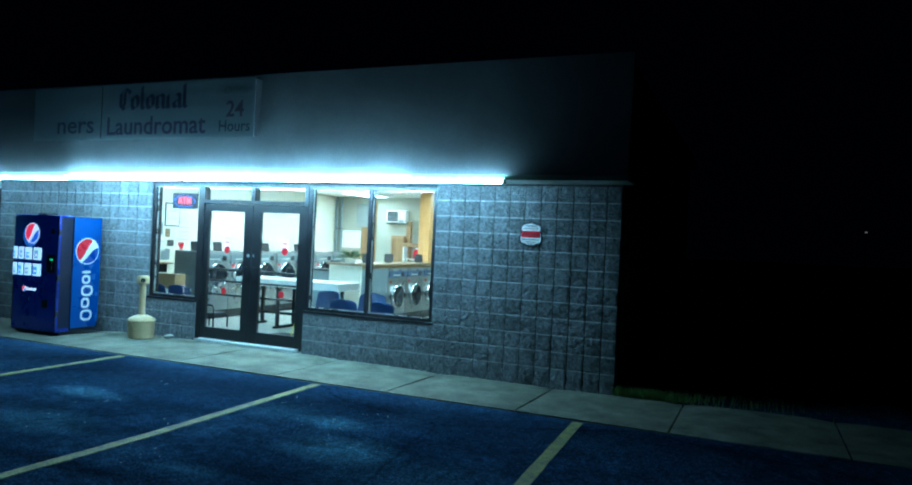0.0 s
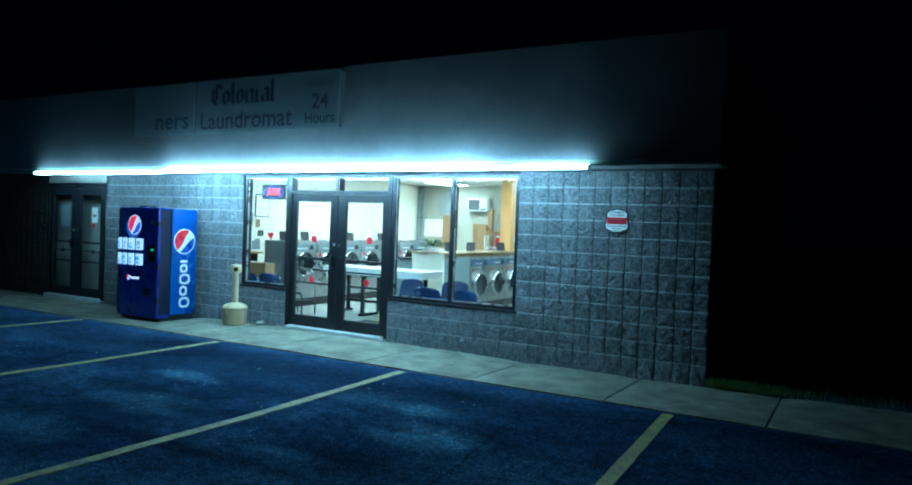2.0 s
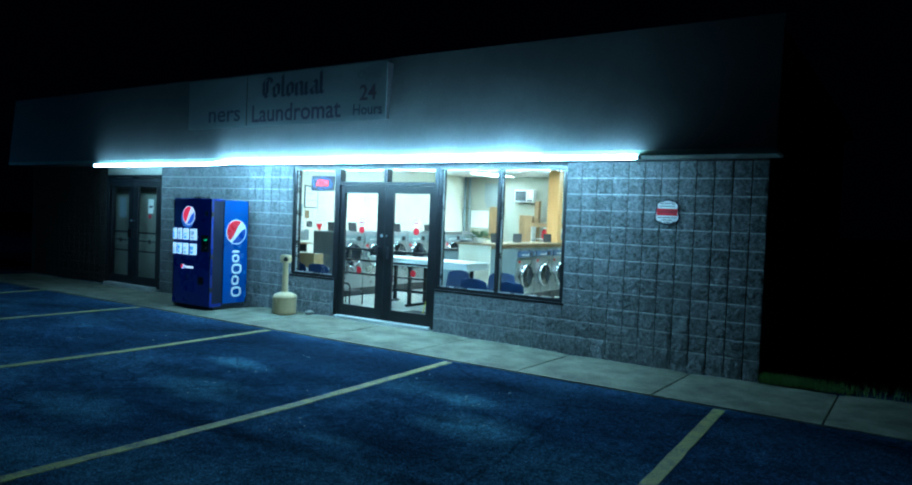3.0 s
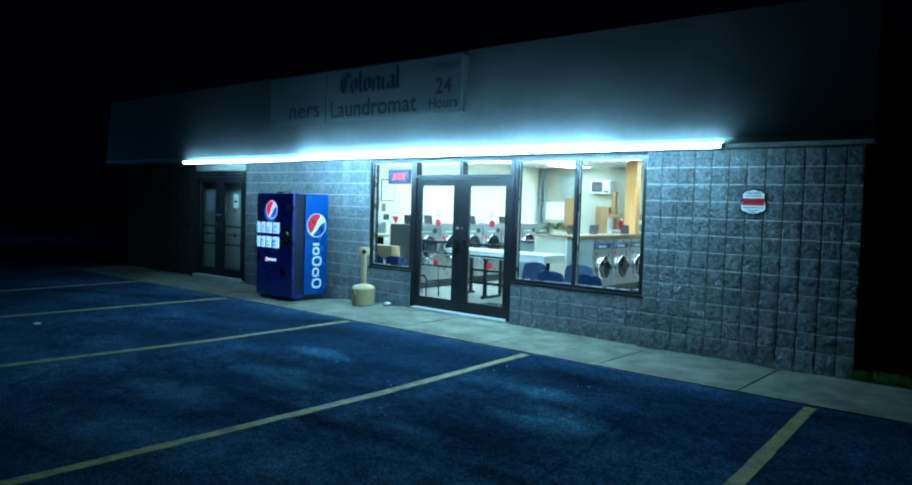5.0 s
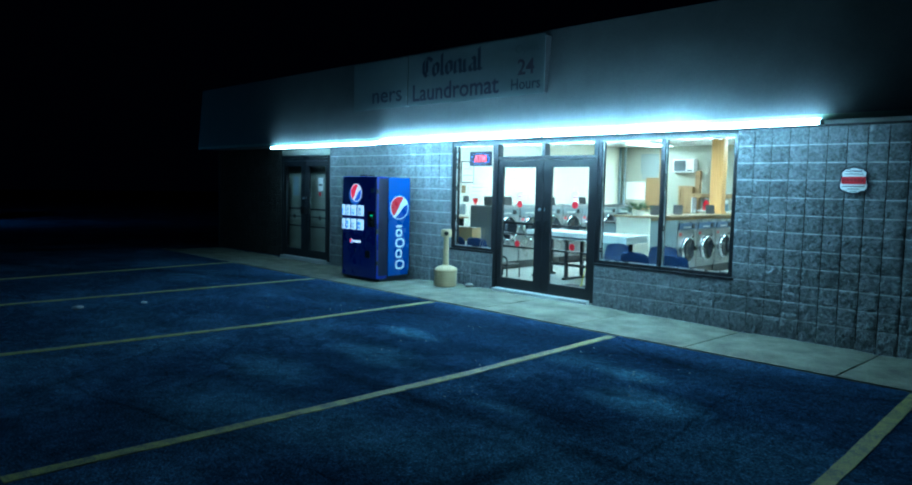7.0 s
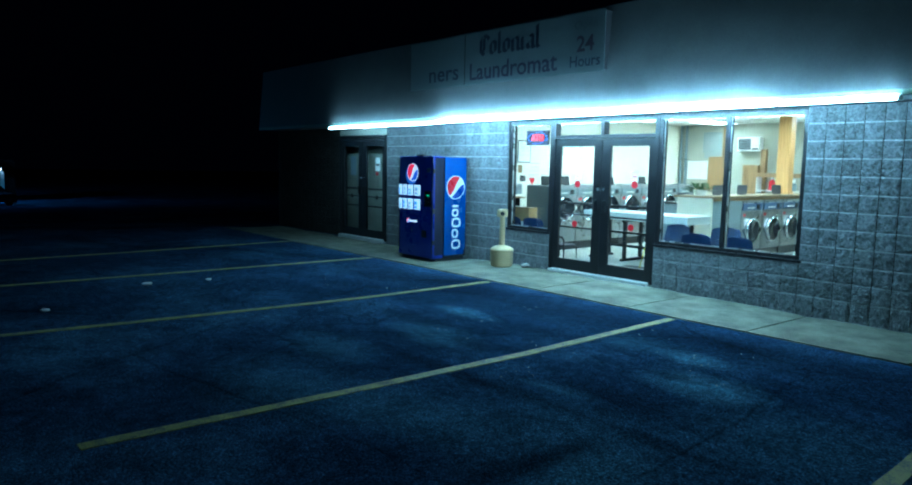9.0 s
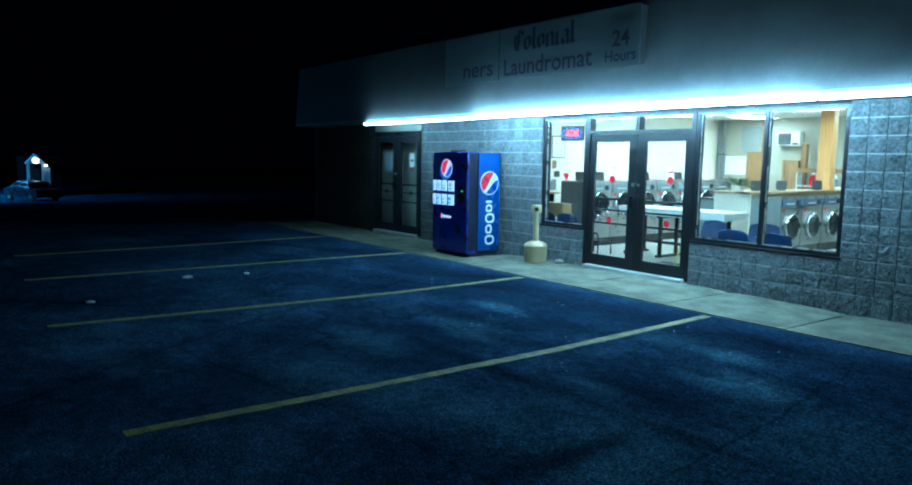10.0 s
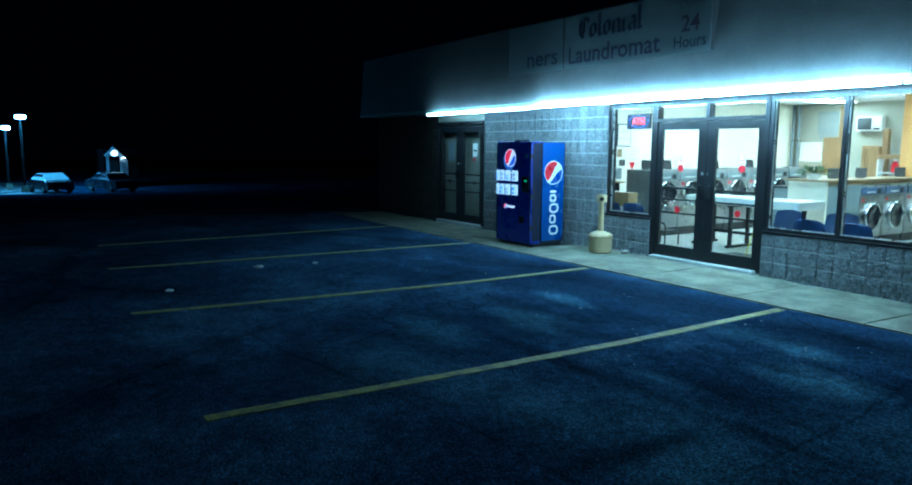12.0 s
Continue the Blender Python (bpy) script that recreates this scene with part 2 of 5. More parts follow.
BLUE_SHELL = surface("blue moulded plastic", (0.0015, 0.019, 0.075), 0.6, vary=0.18, scale=3)
WOOD = wood_material("honey pine", (0.50, 0.25, 0.08), (0.66, 0.36, 0.13))
WOOD_DARK = wood_material("brown stained wood", (0.22, 0.125, 0.055), (0.34, 0.20, 0.09))
WOOD_DULL = wood_material("dull worn wood", (0.24, 0.17, 0.10), (0.34, 0.25, 0.15))
PANEL_DARK = surface("dark grey steel side", (0.10, 0.115, 0.125), 0.5, vary=0.15)
CARD = surface("cardboard", (0.27, 0.17, 0.075), 0.85, vary=0.15)
LIST_GREY = surface("grey printed sheet", (0.27, 0.31, 0.31), 0.7, vary=0.1)
PAPER = surface("white paper", (0.82, 0.83, 0.80), 0.8, vary=0.04)
LEAF = surface("green leaf", (0.05, 0.11, 0.04), 0.5, vary=0.4, scale=9)
GRASS = surface("grass blade", (0.10, 0.19, 0.035), 0.7, vary=0.4, scale=6)
YELLOW = surface("yellow plastic", (0.75, 0.62, 0.04), 0.4, vary=0.1)
RED = surface("red vinyl sticker", (0.62, 0.015, 0.03), 0.4, vary=0.08)
WHITE_PAINT = surface("white enamel", (0.80, 0.81, 0.80), 0.35, vary=0.05)
NAVY = surface("glossy navy front", (0.010, 0.024, 0.24), 0.3, vary=0.2, scale=2)
NAVY_DARK = surface("dark navy side", (0.010, 0.012, 0.03), 0.35, vary=0.2)
NAVY.node_tree.nodes["Principled BSDF"].inputs["Emission Color"].default_value = (0.004, 0.035, 0.42, 1)
NAVY.node_tree.nodes["Principled BSDF"].inputs["Emission Strength"].default_value = 0.045      # the backlit plastic front
SIDE_BLUE = surface("bright blue side panel", (0.008, 0.064, 0.28), 0.3, vary=0.12, scale=1.5)
LOGO_RED = surface("logo red", (0.70, 0.02, 0.035), 0.3, vary=0.05)
LOGO_WHITE = surface("logo white", (0.85, 0.86, 0.87), 0.3, vary=0.04)
LOGO_BLUE = surface("logo blue", (0.012, 0.05, 0.28), 0.3, vary=0.05)
LIT_RED, LIT_WHITE, LIT_BLUE = glowing("lit logo red", (0.75, 0.03, 0.08), 0.9), glowing("lit logo white", (0.55, 0.75, 0.95), 1.0), glowing("lit logo blue", (0.02, 0.10, 0.55), 0.9)
LIT_BUTTON = glowing("lit drink button", (0.48, 0.80, 1.0), 0.95)
LIT_CAN = glowing("lit can picture", (0.09, 0.33, 0.72), 0.75)
LIT_CAN_GREY = glowing("lit grey can picture", (0.20, 0.36, 0.52), 0.75)
LIT_CRESCENT = glowing("lit light blue crescent", (0.03, 0.16, 0.62), 0.55)
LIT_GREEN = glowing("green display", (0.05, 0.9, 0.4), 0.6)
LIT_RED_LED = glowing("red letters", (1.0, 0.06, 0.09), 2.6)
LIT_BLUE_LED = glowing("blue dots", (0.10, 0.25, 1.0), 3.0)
BEIGE = surface("beige plastic", (0.46, 0.34, 0.19), 0.5, vary=0.14, scale=4, fine=50)
NEAR_BLACK = surface("near-black opening", (0.015, 0.014, 0.013), 0.9)
ROCK = surface("pale stone", (0.38, 0.37, 0.33), 0.9, vary=0.3, scale=14, bump=0.5, depth=0.004)
MAT_RUBBER = surface("dark rubber mat", (0.03, 0.032, 0.035), 0.85, vary=0.3, fine=120, bump=0.4)


# ---- building blocks ----
def ground_z(x):
    """The land falls gently to the east, and away to the street in the west."""
    if x < -16:
        return max(-1.75, 0.002 + (x + 16) * 0.043)
    return -0.022 - 0.0015 * min(x, 4.0)


def thing(name, label, category, at=(0, 0, 0), turn=0.0, group="", kind=""):
    ob = new(name)
    ob.matrix_basis = pose(*at, 0, 0, turn)
    ob.empty_display_size = 0.1
    return tagged(ob, label, category, group, kind)


def mesh_of(name, bm, smooth=False):
    bmesh.ops.recalc_face_normals(bm, faces=bm.faces)
    me = bpy.data.meshes.new(name)
    bm.to_mesh(me)
    bm.free()
    if smooth:
        for p in me.polygons:
            p.use_smooth = True
        me.set_sharp_from_angle(angle=radians(35))
    return me


def part(name, bm, material, parent, label="", smooth=False, at=None):
    ob = new(name, mesh_of(name, bm, smooth))
    ob.data.materials.append(material)
    if parent:
        ob.parent = parent
    if at is not None:
        ob.matrix_basis = at
    return tagged(ob, label)


def box(x0, x1, y0, y1, z0, z1, bevel=0.0, bm=None):
    bm = bm or bmesh.new()
    one = bmesh.new()
    bmesh.ops.create_cube(one, size=1, matrix=Matrix.Translation(((x0 + x1) / 2, (y0 + y1) / 2, (z0 + z1) / 2)) @ Matrix.Diagonal((x1 - x0, y1 - y0, z1 - z0, 1)))
    if bevel:
        bmesh.ops.bevel(one, geom=list(one.edges), offset=bevel, segments=2, affect="EDGES", profile=0.6)
    return merged(bm, one)


def merged(bm, one):
    me = bpy.data.meshes.new("tmp")
    one.to_mesh(me)
    one.free()
    bm.from_mesh(me)
    bpy.data.meshes.remove(me)
    return bm


def rod(p0, p1, r0, r1=None, seg=16, bm=None):
    bm = bm or bmesh.new()
    p0, p1 = Vector(p0), Vector(p1)
    d = p1 - p0
    m = Matrix.Translation((p0 + p1) / 2) @ d.to_track_quat("Z", "Y").to_matrix().to_4x4()
    bmesh.ops.create_cone(bm, cap_ends=True, segments=seg, radius1=r0, radius2=r0 if r1 is None else r1, depth=d.length, matrix=m)
    return bm


def lathe(profile, seg=28, bm=None, m=Matrix()):
    """A turned shape from (radius, height) pairs round z."""
    bm = bm or bmesh.new()
    rings = []
    for r, z in profile:
        rings.append([bm.verts.new(m @ Vector((max(r, 1e-4) * math.cos(a), max(r, 1e-4) * math.sin(a), z))) for a in (2 * math.pi * k / seg for k in range(seg))])
    for a, b in zip(rings, rings[1:]):
        for k in range(seg):
            bm.faces.new((a[k], a[(k + 1) % seg], b[(k + 1) % seg], b[k]))
    return bm


def plate(points, depth, m, bm=None):
    """A flat outline in x and y, given a thickness downwards along z, then set at the pose m."""
    bm = bm or bmesh.new()
    top = [bm.verts.new(m @ Vector((x, y, 0))) for x, y in points]
    low = [bm.verts.new(m @ Vector((x, y, -depth))) for x, y in points]
    n = len(points)
    bm.faces.new(top)
    bm.faces.new(low[::-1])
    for k in range(n):
        bm.faces.new((top[k], low[k], low[(k + 1) % n], top[(k + 1) % n]))
    return bm


def written(text, width, height, m, material, parent, name="lettering", label="", bold=0.0, depth=0.004):
    """Letters with the built-in font, fitted to a width and a height, centred on the pose m."""
    cu = bpy.data.curves.new("letters", "FONT")
    cu.body, cu.offset, cu.extrude, cu.resolution_u = text, bold, 0.02, 3
    tmp = bpy.data.objects.new("letters", cu)
    scene.collection.objects.link(tmp)
    me = bpy.data.meshes.new_from_object(tmp.evaluated_get(bpy.context.evaluated_depsgraph_get()))
    bpy.data.objects.remove(tmp)
    co = np.array([v.co[:] for v in me.vertices])
    lo, hi = co.min(0), co.max(0)
    fit = Matrix.Diagonal((width / (hi[0] - lo[0]), height / (hi[1] - lo[1]), depth / (hi[2] - lo[2]), 1)) @ Matrix.Translation(-(Vector(lo) + Vector(hi)) / 2)
    me.transform(m @ fit)
    me.materials.clear()
    me.materials.append(material)
    ob = new(name, me)
    ob.parent = parent
    return tagged(ob, label)


def front(x, y, z):
    """Text and plates that face the car park (-y)."""
    return pose(x, y, z, 90, 0, 0)


def east(x, y, z):
    """Faces +x."""
    return pose(x, y, z, 90, 0, 90)


# ---- ground ----
def build_ground():
    bm = bmesh.new()
    xs = [-220, -120, -75, -58] + [-58 + 2 * k for k in range(1, 21)] + [-16 + k for k in range(0, 21)] + [8, 14, 30, 80, 200]
    ys = [-200, -90, -40, -20, -12, -8, -5, -3, -1.5, -1.4, -0.04, 0, 3, 10, 25, 60, 140, 300]
    rows = [[bm.verts.new((x, y, ground_z(x) - (0.06 if -1.45 < y < -0.01 and -15.5 < x < 2 else 0))) for y in ys] for x in xs]
    for a, b in zip(rows, rows[1:]):
        for k in range(len(ys) - 1):
            bm.faces.new((a[k], b[k], b[k + 1], a[k + 1]))
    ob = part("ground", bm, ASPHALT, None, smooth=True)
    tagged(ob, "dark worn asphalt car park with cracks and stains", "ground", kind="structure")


build_ground()


def build_lines():
    """Each line as its bends, from the pavement outwards: x, y."""
    for bends in (((0.12, -1.57), (0.20, -3.8), (0.29, -7.6)), ((-2.92, -1.57), (-2.87, -4.0), (-2.92, -5.9), (-2.99, -7.65)),
                  ((-5.97, -1.57), (-5.955, -3.8), (-6.12, -5.95), (-6.29, -7.6)), ((-9.07, -1.55), (-9.18, -4.85), (-9.30, -7.45)), ((-12.19, -1.46), (-11.95, -5.0), (-11.9, -7.3))):
        bm = bmesh.new()
        n = 30
        left, right = [], []
        ys = [p[1] for p in bends]
        for k in range(n + 1):
            y = ys[0] + (ys[-1] - ys[0]) * k / n
            x = float(np.interp(-y, [-v for v in ys], [p[0] for p in bends]))
            for side, store in ((-1, left), (1, right)):
                xe = x + side * (0.052 + random.uniform(-0.005, 0.005))
                store.append(bm.verts.new((xe, y, ground_z(xe) + 0.005)))
        for k in range(n):
            bm.faces.new((left[k], right[k], right[k + 1], left[k + 1]))
        r = bmesh.ops.extrude_face_region(bm, geom=list(bm.faces))
        bmesh.ops.translate(bm, verts=[v for v in r["geom"] if isinstance(v, bmesh.types.BMVert)], vec=(0, 0, -0.006))
        ob = part("parking_line", bm, PAINT, None)
        tagged(ob, "worn yellow painted line on the asphalt", "road marking", "parking bay lines")


build_lines()

# ---- the building's shell ----
B = 0.2032                      # a block course, and half a block's length
X_EAST, X_WEST, X_DOOR_W, X_END = 0.18, -10.82, -12.75, -15.6
OPEN_L, OPEN_R, SILL, HEAD = -7.21, -2.235, 0.6096, 2.41
DOOR_L, DOOR_R = -6.235, -4.255
SOFFIT_Z, FASCIA_Y, ROOF_Z = 2.465, -0.62, 3.9
BACK_Y, ROOM_W, ROOM_H, FLOOR_Z = 8.0, -8.95, 2.8, 0.025


def block_meshes(count, w, h):
    """Rough split faces, broken into lumps and ledges, proud of a recessed joint; the face looks to -y, the origin in its middle."""
    made = []
    n = 9
    for k in range(count):
        bm = bmesh.new()
        off = Vector((k * 7.3, k * 3.1, 0))
        lean = random.uniform(-0.006, 0.006)
        grid = []
        for j in range(n + 1):
            row = []
            for i in range(n + 1):
                u, v = i / n - 0.5, j / n - 0.5
                x, z = u * (w - 0.013), v * (h - 0.009)
                edge = i in (0, n) or j in (0, n)
                p = Vector((x, 0, z))
                lump = noise.noise(p * 15 + off) * 0.010 + noise.noise(p * 36 + off) * 0.010
                swell = 0.003 * (1 - (2 * abs(u)) ** 4) * (1 - (2 * abs(v)) ** 4)
                y = -0.010 + random.uniform(-0.004, 0.002) if edge else -0.013 - swell - lump + lean * u - random.uniform(0, 0.004)
                jog = 0.0 if edge else 0.005
                row.append(bm.verts.new((x + random.uniform(-jog, jog), y, z + random.uniform(-jog, jog))))
            grid.append(row)
        for j in range(n):
            for i in range(n):
                q = (grid[j][i], grid[j][i + 1], grid[j + 1][i + 1], grid[j + 1][i])
                if (i + j) % 2:
                    bm.faces.new((q[0], q[1], q[2])), bm.faces.new((q[0], q[2], q[3]))
                else:
                    bm.faces.new((q[0], q[1], q[3])), bm.faces.new((q[1], q[2], q[3]))
        rim = [grid[0][0], grid[0][n], grid[n][n], grid[n][0]]
        back = [bm.verts.new((v.co.x, 0.02, v.co.z)) for v in rim]
        sides = ([grid[0][i] for i in range(n + 1)], [grid[j][n] for j in range(n + 1)], [grid[n][i] for i in range(n, -1, -1)], [grid[j][0] for j in range(n, -1, -1)])
        for m, s in enumerate(sides):
            bm.faces.new([*s, back[(m + 1) % 4], back[m]])
        made.append(mesh_of("block", bm))
    return made


def build_walls():
    wall = tagged(new("wall_front"), "grey split-face concrete block wall with deep vertical joints", "wall", kind="structure")
    low = -0.25
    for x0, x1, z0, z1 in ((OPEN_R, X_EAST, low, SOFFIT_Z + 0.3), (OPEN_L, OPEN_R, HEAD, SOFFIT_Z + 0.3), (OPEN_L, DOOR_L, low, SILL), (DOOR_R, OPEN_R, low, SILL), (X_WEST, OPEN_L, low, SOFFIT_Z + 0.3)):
        part("mortar_backing", box(x0, x1, 0.012, 0.20, z0, z1), MORTAR_SHADE, wall, "recessed mortar, darkened for the joints' shade")
    spans = [("east", OPEN_R, X_EAST), ("mid", OPEN_L, OPEN_R), ("west", X_WEST, OPEN_L)]
    cells = []
    for row in range(12):
        z0, z1 = row * B, (row + 1) * B
        if row == 0:
            z0 = -0.12
        for k in range(-54, 2):
            x0, x1 = (k - 1) * B, k * B
            x0, x1 = max(x0, X_WEST), min(x1, X_EAST)
            if x1 - x0 < 0.03:
                continue
            pieces = [(x0, x1)]
            cut = []
            for a, b in pieces:
                if z1 > SILL + 0.01:
                    segs = [(a, min(b, OPEN_L)), (max(a, OPEN_R), b)]
                else:
                    segs = [(a, min(b, DOOR_L)), (max(a, DOOR_R), b)]
                cut += [s for s in segs if s[1] - s[0] > 0.025]
            cells += [(a, b, z0, z1) for a, b in cut]
    cells.sort(key=lambda c: -c[1])
    shapes = block_meshes(24, B, B)
    for me in shapes:
        me.materials.append(BLOCK)
    rest = bmesh.new()
    for n, (a, b, z0, z1) in enumerate(cells):
        me = random.choice(shapes)
        flip = random.choice((-1, 1))
        m = pose((a + b) / 2, 0, (z0 + z1) / 2) @ Matrix.Diagonal((flip * (b - a) / B, 1, (z1 - z0) / B, 1))
        if n < 300:
            ob = new("block", me)
            ob.parent, ob.matrix_basis = wall, m
        else:
            one = bmesh.new()
            one.from_mesh(me)
            one.transform(m)
            merged(rest, one)
    # bed joints, paled to carry the light caught by the blocks' top edges
    beds = bmesh.new()
    for a, b, z0, z1 in cells:
        if z1 < 2.40:
            box(a + 0.009, b - 0.009, -0.013, 0.014, z1 - 0.0068, z1 + 0.0068, 0.0, beds)
    tagged(part("bed_joints", beds, MORTAR_LIT, wall, "horizontal mortar joints, paled for light on block tops"), kind="stuff")
    ob = part("blocks", rest, BLOCK, wall, "further blocks of the same wall")
    tagged(ob, kind="stuff")
    # the east side's shade is put into a darker block colour
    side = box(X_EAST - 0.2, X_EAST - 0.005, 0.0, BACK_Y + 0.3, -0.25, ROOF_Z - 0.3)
    tagged(part("wall_east", side, BLOCK_DARK, None), "block side wall, coloured dark for lack of light", "wall", kind="structure")
    tagged(part("wall_back", box(X_END, X_EAST - 0.2, BACK_Y, BACK_Y + 0.25, -0.25, ROOF_Z - 0.3), GREIGE, None), "grey-green painted back wall of the laundry room", "wall", kind="structure")
    tagged(part("wall_west", box(ROOM_W - 0.15, ROOM_W, 0.2, BACK_Y, -0.1, ROOM_H + 0.05), CREAM, None), "cream painted side wall of the laundry room", "wall", kind="structure")
    tagged(part("wall_inner_east", box(X_EAST - 0.26, X_EAST - 0.2, 0.2, BACK_Y, -0.1, ROOM_H + 0.05), CREAM, None), "cream painted inner wall", "wall", kind="structure")
    tagged(part("floor", box(ROOM_W, X_EAST - 0.26, 0.0, BACK_Y, -0.12, FLOOR_Z), FLOOR, None), "pale vinyl laundry floor", "floor", kind="structure")
    tagged(part("ceiling", box(ROOM_W, X_EAST - 0.26, 0.2, BACK_Y, ROOM_H, ROOM_H + 0.1), CEILING, None), "white suspended ceiling", "ceiling", kind="structure")
    # the neighbouring shop in the west
    n = tagged(new("wall_front_west"), "dark block wall beside the neighbouring shop", "wall", kind="structure")
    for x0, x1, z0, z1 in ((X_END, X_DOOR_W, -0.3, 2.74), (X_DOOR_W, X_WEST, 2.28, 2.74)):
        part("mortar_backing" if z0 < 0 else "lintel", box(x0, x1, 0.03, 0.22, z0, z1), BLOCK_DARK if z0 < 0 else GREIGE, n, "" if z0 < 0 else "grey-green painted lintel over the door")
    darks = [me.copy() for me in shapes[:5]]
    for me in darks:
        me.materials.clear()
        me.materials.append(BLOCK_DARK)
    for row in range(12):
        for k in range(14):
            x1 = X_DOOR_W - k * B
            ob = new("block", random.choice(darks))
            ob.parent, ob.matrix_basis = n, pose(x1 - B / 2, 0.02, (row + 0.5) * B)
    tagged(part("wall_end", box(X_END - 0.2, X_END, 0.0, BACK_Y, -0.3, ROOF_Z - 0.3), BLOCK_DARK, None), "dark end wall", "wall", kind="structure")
    tagged(part("floor_west", box(X_END, ROOM_W - 0.15, 0.22, BACK_Y, -0.12, 0.1), FLOOR, None), "floor of the dark neighbouring shop", "floor", kind="structure")
    tagged(part("ceiling_west", box(X_END, ROOM_W - 0.15, 0.22, BACK_Y, ROOM_H, ROOM_H + 0.1), CEILING, None), "ceiling of the dark neighbouring shop", "ceiling", kind="structure")
    tagged(part("partition_west", box(X_END, ROOM_W - 0.15, 0.36, 0.44, 0.1, ROOM_H), GREIGE, None), "plain pale wall inside the neighbouring shop", "wall", kind="structure")
    # overhang
    tagged(part("soffit", box(X_END, X_EAST + 0.12, FASCIA_Y + 0.05, 0.05, SOFFIT_Z, SOFFIT_Z + 0.04), SOFFIT, None), "pale painted soffit under the overhang", "soffit", kind="structure")
    f = tagged(new("fascia"), "dark metal fascia above the shop front", "fascia", kind="structure")
    for name, x1, y0, y1, top, edge in (("panel", X_EAST + 0.15, FASCIA_Y, FASCIA_Y + 0.05, ROOF_Z, 0.004), ("backing", X_EAST + 0.14, FASCIA_Y + 0.02, FASCIA_Y + 0.12, ROOF_Z - 0.02, 0.0)):
        bm = box(X_END, x1, y0, y1, SOFFIT_Z + 0.045, top, edge)
        for v in bm.verts:
            v.co.y += 0.085 * (v.co.z - SOFFIT_Z - 0.045)          # added lean, so the tubes' light fades towards the top
        part(name, bm, FASCIA, f)
    part("drip_edge", box(X_END, X_EAST + 0.16, FASCIA_Y - 0.004, FASCIA_Y + 0.04, SOFFIT_Z - 0.015, SOFFIT_Z + 0.045, 0.006), TRIM_GREEN, f, "greenish metal edge trim")
    tagged(part("roof", box(X_END, X_EAST + 0.14, FASCIA_Y + 0.12, BACK_Y + 0.3, ROOF_Z - 0.32, ROOF_Z - 0.12), FASCIA, None), "flat dark roof", "roof", kind="structure")


build_walls()


def build_pavement():
    p = tagged(new("pavement"), "pale concrete pavement slabs along the shop front", "pavement", kind="structure")
    W = 1.527
    x = -0.56 + 4 * W
    while x > -15.5:
        a, b = x - W + 0.009, x - 0.009
        bm = bmesh.new()
        bmesh.ops.create_grid(bm, x_segments=6, y_segments=5, size=0.5)
        for v in bm.verts:
            v.co = Vector((a + (v.co.x + 0.5) * (b - a), -1.48 + (v.co.y + 0.5) * 1.478, 0))
            edge = 0.014 if v.co.x in (a, b) or abs(v.co.x - a) < 1e-4 or abs(v.co.x - b) < 1e-4 or abs(v.co.y + 1.48) < 1e-4 else 0
            dip = 0.030 * min(1.0, max(0.0, (v.co.x + 4.3) / 2.5)) * min(1.0, max(0.0, 1.6 - v.co.x)) * (v.co.y + 1.48) / 1.478
            dip += 0.034 * min(1.0, max(0.0, (-7.0 - v.co.x) / 1.2)) * min(1.0, (v.co.y + 1.48) / 0.45)
            v.co.z = ground_z(v.co.x) + 0.022 - edge - dip + random.uniform(-0.0015, 0.0015)
        r = bmesh.ops.extrude_face_region(bm, geom=list(bm.faces))
        bmesh.ops.translate(bm, verts=[v for v in r["geom"] if isinstance(v, bmesh.types.BMVert)], vec=(0, 0, -0.1))
        part("slab", bm, CONCRETE, p, smooth=True)
        x -= W


build_pavement()


def build_grass():
    """A thin strip of weeds and lawn beside the east wall."""
    bm = bmesh.new()
    for _ in range(3600):
        x, y = 0.2 + abs(random.gauss(0, 0.9)), random.uniform(0.0, 1.6)
        if random.random() < 0.45:
            x, y = 0.19 + abs(random.gauss(0, 0.32)), random.uniform(-0.05, 0.14)
        z = ground_z(x) + 0.005
        h, a, lean = random.uniform(0.04, 0.13), random.uniform(0, 6.28), random.uniform(0.01, 0.06)
        d = Vector((math.cos(a), math.sin(a), 0))
        s = Vector((-d.y, d.x, 0)) * 0.004
        p = Vector((x, y, z))
        v = [bm.verts.new(q) for q in (p - s, p + s, p + d * lean * 0.4 + s * 0.7 + Vector((0, 0, h * 0.6)), p + d * lean * 0.4 - s * 0.7 + Vector((0, 0, h * 0.6)), p + d * lean + Vector((0, 0, h)))]
        bm.faces.new((v[0], v[1], v[2], v[3]))
        bm.faces.new((v[3], v[2], v[4]))
    tagged(part("grass", bm, GRASS, None), "ragged grass and weeds at the wall's foot", "grass", kind="stuff")


build_grass()


# ---- shop front ----
def bar(parent, name, x0, x1, z0, z1, y0=0.02, y1=0.13, mat=None, bevel=0.004, label=""):
    return part(name, box(x0, x1, y0, y1, z0, z1, bevel), mat or BRONZE, parent, label)


def pane(parent, x0, x1, z0, z1, y=0.075, mat=None):
    p = part("pane", box(x0, x1, y - 0.003, y + 0.003, z0, z1), mat or GLASS, parent)
    p.visible_shadow = False
    return p


